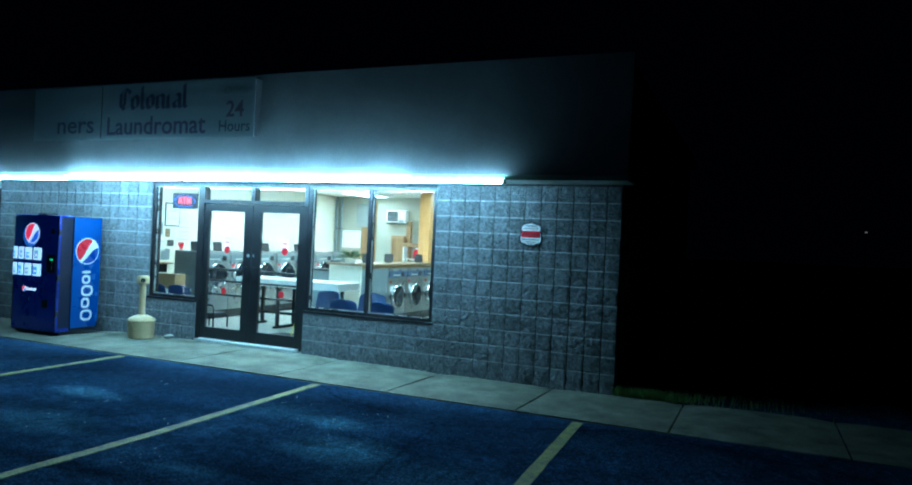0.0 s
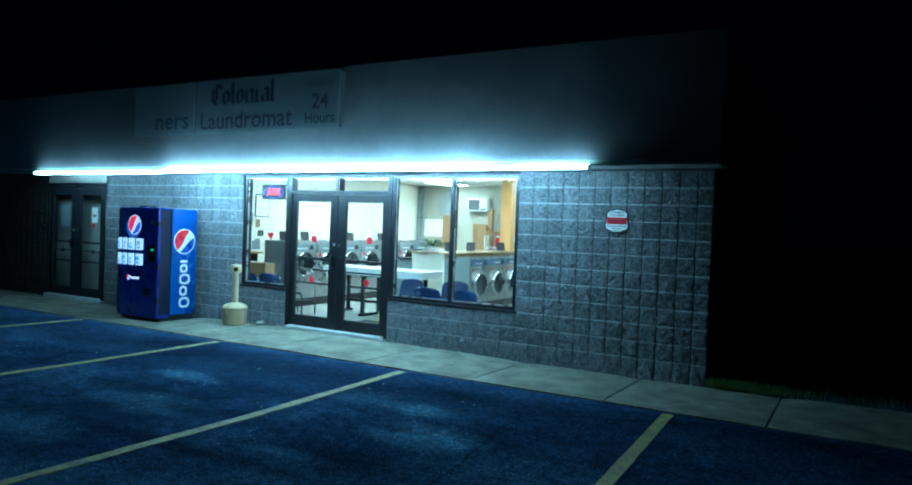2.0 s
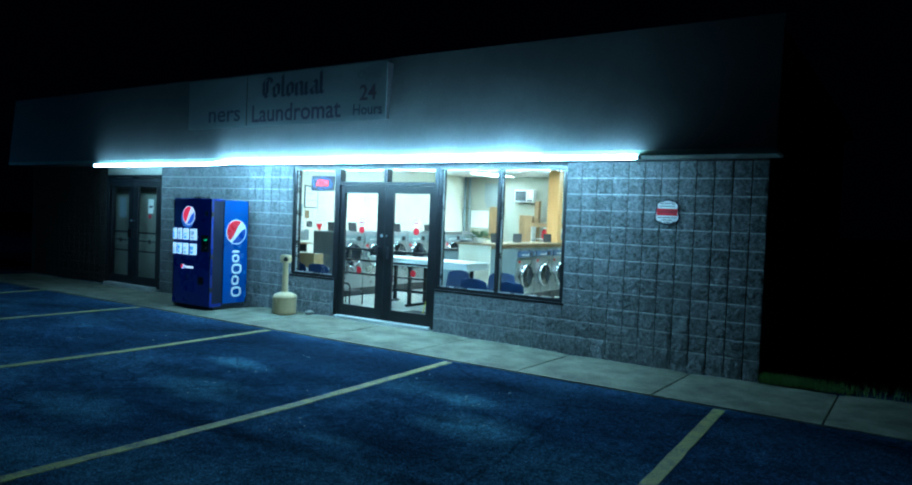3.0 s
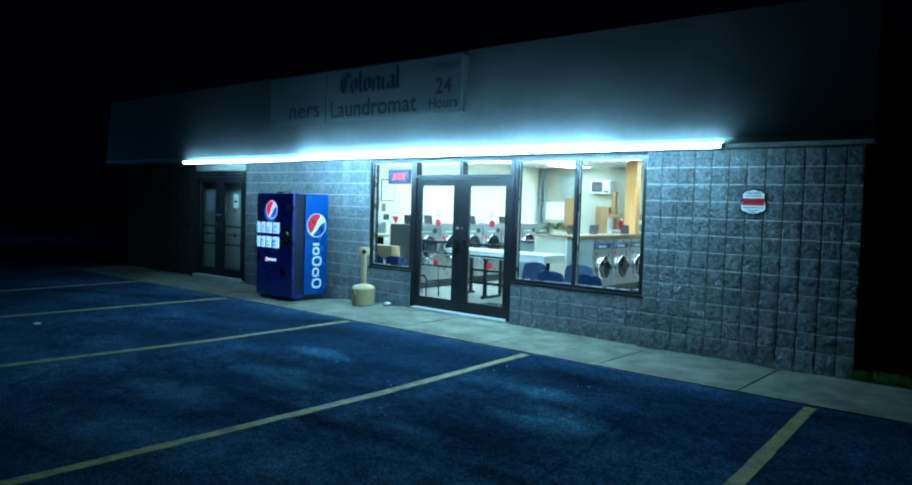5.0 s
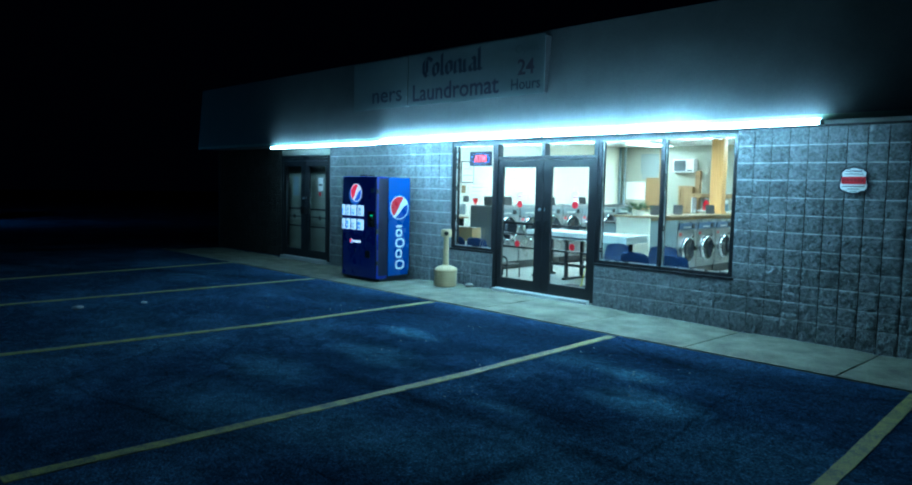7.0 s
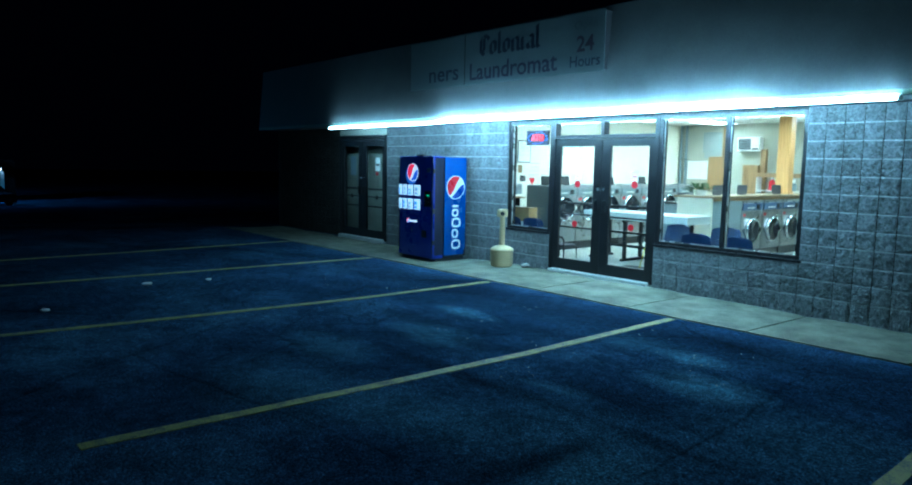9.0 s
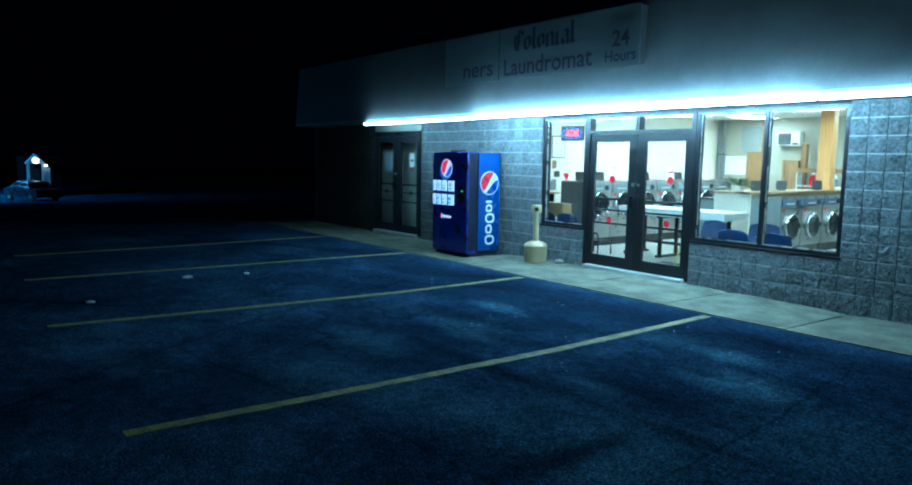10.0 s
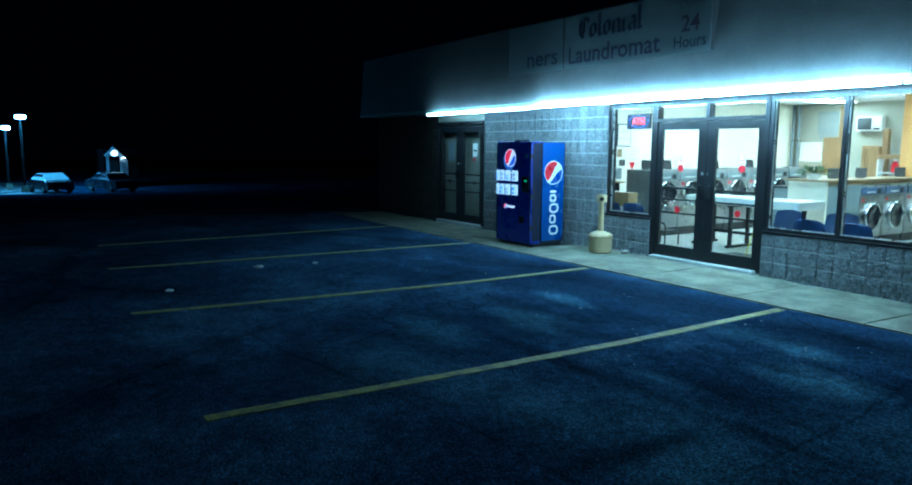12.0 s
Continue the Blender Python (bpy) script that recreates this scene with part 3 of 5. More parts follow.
def bead(parent, x0, x1, z0, z1):
    """The bright line where glass meets the frame."""
    for a, b, c, d in ((x0, x1, z0, z0 + 0.012), (x0, x0 + 0.012, z0 + 0.012, z1), (x1 - 0.012, x1, z0 + 0.012, z1)):
        part("glazing_bead", box(a, b, 0.052, 0.066, c, d), STEEL_EDGE, parent, "bright aluminium bead")


def shop_window(name, x0, x1, mullions, label):
    w = tagged(new(name), label, "window", kind="structure")
    f = 0.055
    bar(w, "window_frame", x0, x1, SILL, SILL + f)
    bar(w, "window_frame", x0, x1, HEAD - f, HEAD)
    edges = [x0, *mullions, x1]
    for k, x in enumerate(edges):
        a = x if k == 0 else x - f if k == len(edges) - 1 else x - f / 2
        bar(w, "window_frame", a, a + f, SILL + f, HEAD - f)
    part("window_sill", box(x0 - 0.01, x1 + 0.03, -0.026, 0.03, SILL - 0.02, SILL + 0.012, 0.006), BRONZE, w, "dark metal sill")
    for k in range(len(edges) - 1):
        a = edges[k] + (f if k == 0 else f / 2)
        b = edges[k + 1] - (f if k == len(edges) - 2 else f / 2)
        pane(w, a - 0.01, b + 0.01, SILL + f - 0.01, HEAD - f + 0.01)
        bead(w, a, b, SILL + f, HEAD - f)
    return w


window_west = shop_window("window_1", OPEN_L, DOOR_L, [], "narrow shop window in a dark bronze frame")
window_east = shop_window("window_2", DOOR_R, OPEN_R, [-3.25], "wide two-pane shop window in a dark bronze frame")


def double_door(name, x0, x1, base, head, top, label, glass, mat):
    d = tagged(new(name), label, "door", kind="structure")
    mid = (x0 + x1) / 2
    j = 0.07
    for a, b in ((x0, x0 + j), (x1 - j, x1)):
        part("door_frame", box(a, b, 0.01, 0.14, base, top, 0.004), mat, d)
    part("door_frame", box(x0 + j, x1 - j, 0.01, 0.14, head, head + 0.055, 0.004), mat, d)
    if top - head > 0.1:
        part("door_frame", box(x0 + j, x1 - j, 0.01, 0.14, top - 0.045, top, 0.004), mat, d)
        part("door_frame", box(mid - 0.03, mid + 0.03, 0.01, 0.14, head + 0.055, top - 0.045, 0.004), mat, d)
        for a, b in ((x0 + j, mid - 0.03), (mid + 0.03, x1 - j)):
            pane(d, a - 0.005, b + 0.005, head + 0.05, top - 0.04, mat=glass)
    part("threshold", box(x0 + j, x1 - j, -0.07, 0.16, base - 0.06, base + 0.028, 0.005), THRESHOLD, d, "worn pale aluminium threshold")
    for side in (0, 1):
        a, b = (x0 + j + 0.004, mid - 0.004) if side == 0 else (mid + 0.004, x1 - j - 0.004)
        hinge, meet = 0.09, 0.15
        ga, gb = (a + hinge, b - meet) if side == 0 else (a + meet, b - hinge)
        z0, z1 = base + 0.034, head - 0.006
        leaf = part("door_leaf", box(a, ga, 0.03, 0.08, z0, z1, 0.004), mat, d, "dark bronze door leaf")
        part("stile", box(gb, b, 0.03, 0.08, z0, z1, 0.004), mat, leaf)
        part("rail", box(ga, gb, 0.032, 0.078, z0, z0 + 0.17, 0.003), mat, leaf)
        part("rail", box(ga, gb, 0.032, 0.078, z1 - 0.11, z1, 0.003), mat, leaf)
        pane(leaf, ga - 0.008, gb + 0.008, z0 + 0.165, z1 - 0.105, 0.055, glass)
        for z, r, y in ((base + 1.09, 0.018, 0.115), (base + 0.92, 0.015, 0.095), (base + 0.71, 0.015, 0.095)):
            part("push_bar", box(ga - 0.04, gb + 0.04, y - r, y + r, z - r, z + r, 0.006), mat, leaf, "horizontal push bar")
        xk = b - 0.05 if side == 0 else a + 0.05
        part("lock", rod((xk, 0.035, base + 1.33), (xk, 0.018, base + 1.33), 0.022), STEEL_EDGE, leaf, "round steel lock cylinder", True)
        xh = b - 0.075 if side == 0 else a + 0.075
        part("door_handle", box(xh - 0.016, xh + 0.016, -0.03, 0.032, base + 0.98, base + 1.16, 0.008), mat, leaf)
    return d


door_main = double_door("door_1", DOOR_L, DOOR_R, 0.02, 2.115, HEAD, "double glass shop door in dark bronze frames", GLASS, BRONZE)
door_west = double_door("door_2", X_DOOR_W, X_WEST - 0.06, 0.02, 2.16, 2.28, "dark double door of the closed neighbouring shop", GLASS_GREY, BRONZE)


def disc(x, y, z, r, depth=0.002, seg=24):
    return plate([(r * math.cos(2 * math.pi * k / seg), r * math.sin(2 * math.pi * k / seg)) for k in range(seg)], depth, front(x, y, z))


def build_stickers():
    for x, zs in ((-5.72, 1.42), (-4.66, 1.44)):
        s = thing("door_sticker", "round red sticker with a white label on the door glass", "sticker", (x, 0.05, zs))
        part("red_disc", disc(0, 0, 0, 0.055), RED, s)
        w = part("white_label", box(-0.055, 0.055, -0.001, 0.002, 0.06, 0.19, 0.0), PAPER, s, "white label")
        part("print_bar", box(-0.045, 0.045, -0.003, -0.001, 0.105, 0.125), RED, w)
        t = thing("door_sticker", "round red sticker on the door glass", "sticker", (x - 0.03, 0.05, zs - 0.63))
        part("red_disc", disc(0, 0, 0, 0.05), RED, t)
    n = thing("paper_notice", "small white notice on the door glass", "notice", (-5.86, 0.05, 1.93))
    part("sheet", box(-0.15, 0.15, -0.001, 0.001, -0.10, 0.05), PAPER, n)
    for k in range(3):
        part("print_bar", box(-0.13, 0.05 + 0.03 * k, -0.003, -0.001, 0.01 - 0.035 * k, 0.022 - 0.035 * k), INK_BLACK, n)
    n = thing("paper_notice", "white notice on the neighbouring shop's door glass", "notice", (-11.24, 0.045, 1.655))
    part("sheet", box(-0.085, 0.085, -0.002, 0.0, -0.145, 0.145), PAPER, n)
    part("print_bar", box(-0.055, 0.055, -0.004, -0.002, -0.03, 0.01), INK_BLACK, n)
    n = thing("door_sticker", "small red sticker on the dark door", "sticker", (-11.27, 0.045, 1.45))
    part("red_disc", disc(0, 0, 0, 0.045), RED, n)
    for x in (-12.27, -11.27):
        d = thing("door_sticker", "small dark round decal on the grey door glass", "sticker", (x, 0.048, 0.94))
        part("dark_disc", disc(0, 0, 0, 0.05), INK_BLACK, d)
    n = thing("paper_notice", "faded bluish poster behind the dark door glass", "notice", (-12.2, 0.045, 1.62))
    part("sheet", box(-0.11, 0.11, -0.002, 0.0, -0.22, 0.2), PANEL_GREY, n)


build_stickers()


def atm_sign():
    s = thing("atm_sign", "lit red and blue LED sign hanging in the window", "sign", (-6.655, 0.12, 2.145))
    part("case", box(-0.245, 0.245, -0.012, 0.02, -0.12, 0.12, 0.006), NAVY_DARK, s, "dark blue case")
    written("ATM", 0.26, 0.105, front(0.0, -0.015, 0.005), LIT_RED_LED, s, "letters", "glowing red letters", 0.006)
    for k in range(26):
        a = 2 * math.pi * k / 26
        part("led", disc(0.205 * math.cos(a), -0.014, 0.09 * math.sin(a), 0.005, 0.002, 8), LIT_BLUE_LED, s, "blue LED")


atm_sign()


# ---- tube lamps on the overhang ----
def tube_lamps():
    pitch = 10.93 / 9
    for k in range(9):
        x = -1.07 - pitch * (k + 0.5)
        lamp = thing("tube_lamp", "lit fluorescent tube in a strip fitting under the fascia", "lamp", (x, -0.70, 2.405 + (0.014 if k < 6 else 0.0)), group="tube lamps along the overhang")
        h = pitch / 2 - 0.008
        part("tube", rod((-h + 0.025, 0, 0), (h - 0.025, 0, 0), 0.019, seg=12), TUBE_END if k == 0 else TUBE_ON if k < 6 else TUBE_OLD, lamp, "glowing white tube", True)
        for s in (-1, 1):
            part("socket", box(s * h - 0.012, s * h + 0.012, -0.02, 0.07, -0.022, 0.030, 0.004), LAMP_METAL, lamp)
        part("batten", box(-h, h, 0.055, 0.0755, 0.022, 0.050, 0.004), LAMP_METAL, lamp, "white steel batten")


tube_lamps()


# ---- sign on the fascia ----
def blackletter(x, y, z, height, parent, material):
    """The word Colonial in broad-nib strokes, as an old gothic hand draws it; x is its left end, z its foot."""
    glyphs = (("C", 0.98, ((0.1, 1.2, 0.1, 0.35), (0.1, 0.35, 0.38, 0.0), (0.38, 0.0, 0.78, 0.25), (0.1, 1.2, 0.4, 1.52), (0.4, 1.52, 0.78, 1.3), (0.40, 1.3, 0.40, 0.28), (0.78, 1.3, 0.78, 1.12))),
              ("o", 0.72, ((0, 0.8, 0, 0.2), (0, 0.2, 0.2, 0), (0.2, 0, 0.42, 0.2), (0.42, 0.2, 0.42, 0.8), (0.42, 0.8, 0.2, 1.0), (0.2, 1.0, 0, 0.8))),
              ("l", 0.42, ((0.02, 1.62, 0.02, 0.12), (0.02, 0.12, 0.18, 0.0), (-0.1, 1.5, 0.02, 1.62))),
              ("n", 0.78, ((0, 0.9, 0, 0.1), (0, 0.1, 0.12, 0.0), (-0.12, 0.85, 0, 0.95), (0.05, 0.82, 0.28, 1.0), (0.28, 1.0, 0.44, 0.85), (0.44, 0.85, 0.44, 0.1), (0.44, 0.1, 0.58, 0.0))),
              ("i", 0.40, ((0, 0.9, 0, 0.1), (0, 0.1, 0.14, 0.0), (-0.12, 0.85, 0, 0.95), (0.0, 1.28, 0.05, 1.33))),
              ("a", 0.76, ((0.44, 0.85, 0.44, 0.1), (0.44, 0.1, 0.58, 0.0), (0.04, 0.85, 0.26, 1.0), (0.26, 1.0, 0.44, 0.85), (0.44, 0.6, 0.04, 0.42), (0.04, 0.42, 0.04, 0.15), (0.04, 0.15, 0.2, 0.0), (0.2, 0.0, 0.44, 0.2))))
    table = {g[0]: g[1:] for g in glyphs}
    u = height / 1.75
    word = "Colonial"
    total = sum(table[c][0] for c in word)
    sx = 1.38 / (total * u) * u
    nib = Vector((0.115, 0, 0.085))
    bm = bmesh.new()
    pen = 0.0
    for c in word:
        step, strokes = table[c]
        for n, (x0, z0, x1, z1) in enumerate(strokes):
            p, q = Vector((x0 + pen, 0, z0)), Vector((x1 + pen, 0, z1))
            quad = [p - nib, p + nib, q + nib, q - nib]
            d = -0.00002 * n
            vs = [bm.verts.new((x + v.x * sx, y + d, z + v.z * u)) for v in quad]
            try:
                bm.faces.new(vs)
            except ValueError:
                pass
        pen += step
    bmesh.ops.recalc_face_normals(bm, faces=bm.faces)
    part("lettering", bm, material, parent, "dark blue gothic letters")


def roof_sign():
    y = FASCIA_Y - 0.042
    s = thing("shop_sign", "unlit white sign panel with dark letters on the fascia", "sign", (0, 0, 0))
    part("cabinet", box(-9.11, -4.75, y + 0.001, FASCIA_Y + 0.13, 3.02, 3.81), SIGN_FRAME, s, "thin grey sign cabinet")
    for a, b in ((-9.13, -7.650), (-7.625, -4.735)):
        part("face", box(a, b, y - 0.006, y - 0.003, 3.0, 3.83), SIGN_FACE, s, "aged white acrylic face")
    yl = y - 0.0065
    blackletter(-7.27, yl - 0.0004, 3.45, 0.36, s, INK_BLUE)
    written("Laundromat", 1.92, 0.275, front(-6.545, yl, 3.205), INK_PURPLE, s, "lettering", "purple letters", 0.014, 0.0008)
    written("Open", 0.42, 0.15, front(-5.07, yl, 3.645), INK_FAINT, s, "lettering", "sun-bleached letters", 0.01, 0.0008)
    written("24", 0.31, 0.225, front(-5.075, yl, 3.405), INK_RED, s, "lettering", "dark red figures", 0.02, 0.0008)
    written("Hours", 0.54, 0.16, front(-5.075, yl, 3.165), INK_BLUE, s, "lettering", "dark letters", 0.01, 0.0008)
    written("ners", 0.80, 0.19, front(-8.19, yl, 3.20), INK_BLUE, s, "lettering", "dark serif letters", 0.01, 0.0008)


roof_sign()


# ---- drinks machine ----
def globe(parent, name, r, m, red, white, blue, depth=0.003, tilt=26):
    """A round emblem: an upper and a lower field with a wavy band between."""
    g = part(name, plate([(r * 1.08 * math.cos(2 * math.pi * k / 40), r * 1.08 * math.sin(2 * math.pi * k / 40)) for k in range(40)], depth, m), white, parent, "round emblem with red and blue fields")

    m = m @ pose(0, 0, 0, 0, 0, tilt)

    def wave(x, c, amp):
        return c + amp * math.sin(x / r * 2.4) + (0.40 if c > 0 else 0.14) * x
    for mat, lowest, c in ((red, False, 0.10 * r), (blue, True, -0.36 * r)):
        n = 28
        pts = []
        xs = [(-1 + 2 * k / n) * r for k in range(n + 1)]
        ok = [x for x in xs if (wave(x, c, 0.12 * r) if not lowest else -wave(x, c, 0.12 * r)) < math.sqrt(max(0, r * r - x * x)) and abs(wave(x, c, 0.12 * r)) <= math.sqrt(max(1e-9, r * r - x * x)) + 1e-6]
        pts = [(x, wave(x, c, 0.12 * r)) for x in ok]
        p0, p1 = pts[0], pts[-1]
        a0, a1 = math.atan2(p0[1], p0[0]), math.atan2(p1[1], p1[0])
        if lowest:
            a1 = a1 if a1 > -math.pi / 2 - 1 and a1 < math.pi / 2 else a1 - 2 * math.pi
            a0 = a0 - 2 * math.pi if a0 > 0 else a0
            arc = [(r * math.cos(a1 + (a0 - a1) * k / 20), r * math.sin(a1 + (a0 - a1) * k / 20)) for k in range(1, 20)]
        else:
            a0 = a0 if a0 > 0 else a0 + 2 * math.pi
            arc = [(r * math.cos(a1 + (a0 - a1) * k / 20), r * math.sin(a1 + (a0 - a1) * k / 20)) for k in range(1, 20)]
        part("field", plate(pts + arc, depth, m @ pose(0, 0, depth * 0.8)), mat, g)
    return g


def drinks_machine():
    g = ground_z(-8.6) + 0.022
    s = thing("drinks_machine", "blue drinks vending machine with lit selection buttons", "vending machine", (-8.635, -0.52, g))
    W, H = 0.505, 1.80
    part("body", box(-W, W, -0.13, 0.38, 0.03, H, 0.012), NAVY_DARK, s, "dark navy cabinet")
    part("base", box(-W + 0.02, W - 0.02, -0.30, 0.36, -0.036, 0.04, 0.01), BLACK_METAL, s, "black plinth")
    part("side_panel", box(W - 0.002, W + 0.006, -0.13, 0.365, 0.06, H - 0.01, 0.003), SIDE_BLUE, s, "bright blue side panel")
    door = part("front_door", box(-W, W, -0.38, -0.14, 0.015, H + 0.005, 0.02), NAVY, s, "glossy navy front", True)
    part("hinge_strip", box(W - 0.001, W + 0.003, -0.345, -0.15, 0.07, H - 0.02), NAVY_DARK, door)
    f = -0.383
    part("door_trim", box(-W + 0.012, -W + 0.03, f - 0.004, f + 0.006, 0.1, H - 0.03, 0.003), BLACK_PLASTIC, door)
    part("door_trim", box(W - 0.03, W - 0.012, f - 0.004, f + 0.006, 0.1, H - 0.03, 0.003), BLACK_PLASTIC, door)
    part("emblem_halo", plate([(0.175 * math.cos(2 * math.pi * k / 36), 0.175 * math.sin(2 * math.pi * k / 36)) for k in range(36)], 0.003, front(-0.125, f - 0.001, 1.475)), LIT_CRESCENT, door, "light blue lit crescent")
    globe(door, "lit_emblem", 0.148, front(-0.09, f - 0.004, 1.515), LIT_RED, LIT_WHITE, LIT_BLUE, tilt=32)
    for row, z in enumerate((1.105, 0.855)):
        for k, (x0, x1) in enumerate(((-0.488, -0.415), (-0.370, -0.270), (-0.222, -0.085), (-0.034, 0.132))):
            w = x1 - x0
            b = part("button", box(x0, x1, f - 0.014, f + 0.004, z, z + 0.188, 0.006), LIT_BUTTON, door, "lit drink button")
            c = x0 + w * (0.35, 0.62, 0.5, 0.45)[(k + row) % 4]
            part("can_picture", box(c - w * 0.24, c + w * 0.24, f - 0.017, f - 0.013, z + 0.02, z + (0.125, 0.145, 0.11, 0.15)[(k + 2 * row) % 4], 0.012), (LIT_CAN, LIT_CAN_GREY)[(k + row) % 2], b, "lit can picture")
            part("can_label", box(c - w * 0.16, c + w * 0.16, f - 0.019, f - 0.016, z + 0.06, z + 0.085, 0.002), LIT_WHITE, b)
    globe(door, "small_emblem", 0.040, front(-0.22, f - 0.002, 0.645), LIT_RED, LIT_WHITE, LIT_BLUE)
    for k in range(5):
        part("emblem_bar", box(-0.165 + 0.045 * k, -0.130 + 0.045 * k, f - 0.005, f + 0.002, 0.625, 0.665 - (0.008 if k % 2 else 0), 0.002), LIT_WHITE, door, "white shape")
    p = part("coin_panel", box(0.26, 0.45, f - 0.012, f + 0.004, 0.92, 1.20, 0.008), BLACK_PLASTIC, door, "black coin and note panel")
    part("display", box(0.345, 0.405, f - 0.016, f - 0.010, 1.112, 1.134), LIT_GREEN, p, "green display")
    part("note_slot", box(0.30, 0.40, f - 0.028, f - 0.010, 0.96, 1.03, 0.006), BLACK_METAL, p)
    part("coin_slot", box(0.385, 0.395, f - 0.016, f - 0.010, 1.06, 1.09), STEEL_EDGE, p)
    part("price_label", box(0.33, 0.42, f - 0.006, f + 0.002, 1.52, 1.60), PANEL_GREY, door, "grey label")
    part("coin_return", box(0.20, 0.33, f - 0.02, f + 0.004, 0.37, 0.50, 0.015), BLACK_PLASTIC, door, "black coin return cup")
    part("delivery_flap", box(-0.30, 0.08, f - 0.014, f + 0.004, 0.22, 0.42, 0.012), NAVY, door, "navy delivery flap")
    part("slot_plate", box(-0.11, -0.092, f - 0.01, f + 0.002, 0.44, 0.53, 0.003), STEEL_EDGE, door)
    for z in (0.3, 0.85, 1.55):
        part("hinge", box(W - 0.02, W + 0.012, -0.385, -0.35, z - 0.04, z + 0.04, 0.005), BLACK_METAL, door)
    part("lamp_housing", box(-0.1, 0.1, -0.3, -0.1, H, H + 0.035, 0.01), BLACK_METAL, s)
    side = W + 0.006
    globe(s, "side_emblem", 0.195, east(side + 0.003, 0.118, 1.265), LOGO_RED, LOGO_WHITE, LOGO_BLUE)
    bm = bmesh.new()
    pts = [Vector((0.50, 0.36, 0.16)), Vector((0.53, 0.33, 0.05)), Vector((0.54, 0.25, -0.012)), Vector((0.57, 0.14, -0.014)), Vector((0.55, 0.06, -0.014)), Vector((0.60, 0.20, -0.014)), Vector((0.58, 0.38, -0.012))]
    for p, q in zip(pts, pts[1:]):
        rod(p, q, 0.009, seg=8, bm=bm)
    part("power_cord", bm, BLACK_PLASTIC, s, "loose black power cord", True)
    # five plain white shapes stand for the maker's word, read upwards
    for z, h, w in ((0.16, 0.175, 0.21), (0.36, 0.165, 0.15), (0.55, 0.175, 0.21), (0.745, 0.140, 0.15), (0.91, 0.045, 0.15)):
        yc, zc = 0.118 + (0.025 if w > 0.15 else 0.0), z + h / 2
        bm = bmesh.new()
        outer, inner = [], []
        for k in range(28):
            a = 2 * math.pi * k / 28
            ca, sa = math.cos(a), math.sin(a)
            u, v = math.copysign(abs(ca) ** 0.75, ca), math.copysign(abs(sa) ** 0.75, sa)
            outer.append((yc + u * w / 2, zc + v * h / 2))
            inner.append((yc + u * max(0.0, w / 2 - 0.034), zc + v * max(0.0, h / 2 - 0.034)))
        for k in range(28):
            q = (outer[k], outer[(k + 1) % 28], inner[(k + 1) % 28], inner[k])
            lo = [bm.verts.new((side - 0.001, y, zz)) for y, zz in q]
            hi = [bm.verts.new((side + 0.004, y, zz)) for y, zz in q]
            bm.faces.new(hi)
            bm.faces.new((lo[0], lo[1], hi[1], hi[0]))
            bm.faces.new((lo[2], lo[3], hi[3], hi[2]))
        part("side_bar", bm, LOGO_WHITE, s, "plain white rounded shape")


drinks_machine()


# ---- ashtray post, stone, plate and litter ----
def ash_post():
    x, y = -6.95, -0.36
    s = thing("ashtray_post", "beige plastic cigarette post with a bucket base", "ashtray", (x, y, ground_z(x) + 0.02))
    part("bucket", lathe([(0, 0), (0.165, 0), (0.185, 0.015), (0.19, 0.10), (0.19, 0.255), (0.178, 0.262), (0.0, 0.262)]), BEIGE, s, "beige bucket base", True)
    part("dome", lathe([(0.192, 0.25), (0.199, 0.262), (0.197, 0.278), (0.182, 0.302), (0.150, 0.320), (0.105, 0.338), (0.062, 0.348), (0.052, 0.362), (0.0, 0.363)]), BEIGE, s, "sloping lid", True)
    part("neck", lathe([(0.0, 0.345), (0.052, 0.350), (0.047, 0.42), (0.045, 0.60), (0.043, 0.84), (0.0, 0.845)], 20), BEIGE, s, "slim neck", True)
    head = part("head", box(-0.065, 0.065, -0.075, 0.075, 0.82, 0.955, 0.03), BEIGE, s, "rounded head", True)
    part("hole", rod((0.05, -0.05, 0.885), (0.072, -0.072, 0.885), 0.036, seg=20), NEAR_BLACK, head, "dark round opening", True)
    part("rim", lathe([(0.036, 0), (0.05, 0.004), (0.05, 0.014), (0.036, 0.016)], 20, None, pose(0.055, -0.055, 0.885, 90, 0, 45)), BEIGE, head, "", True)
    part("latch", box(-0.02, 0.02, -0.2, -0.185, 0.2, 0.26, 0.004), BEIGE, s)


ash_post()


def stone(x, y, r, label, name="stone", mat=None, squash=0.6, z=None):
    bm = bmesh.new()
    bmesh.ops.create_icosphere(bm, subdivisions=3, radius=r)
    for v in bm.verts:
        n = noise.noise(v.co * 9 + Vector((x, y, 0))) * 0.5 + 1
        v.co = Vector((v.co.x * n * 1.25, v.co.y * n, v.co.z * n * squash))
    low = min(v.co.z for v in bm.verts)
    ob = part(name, bm, mat or ROCK, None, smooth=True, at=pose(x, y, (ground_z(x) + 0.02 if z is None else z) - low - 0.004, 0, 0, 30))
    return tagged(ob, label, "stone" if name == "stone" else "litter")


stone(-6.62, -0.13, 0.058, "small pale stone on the pavement beside the door")


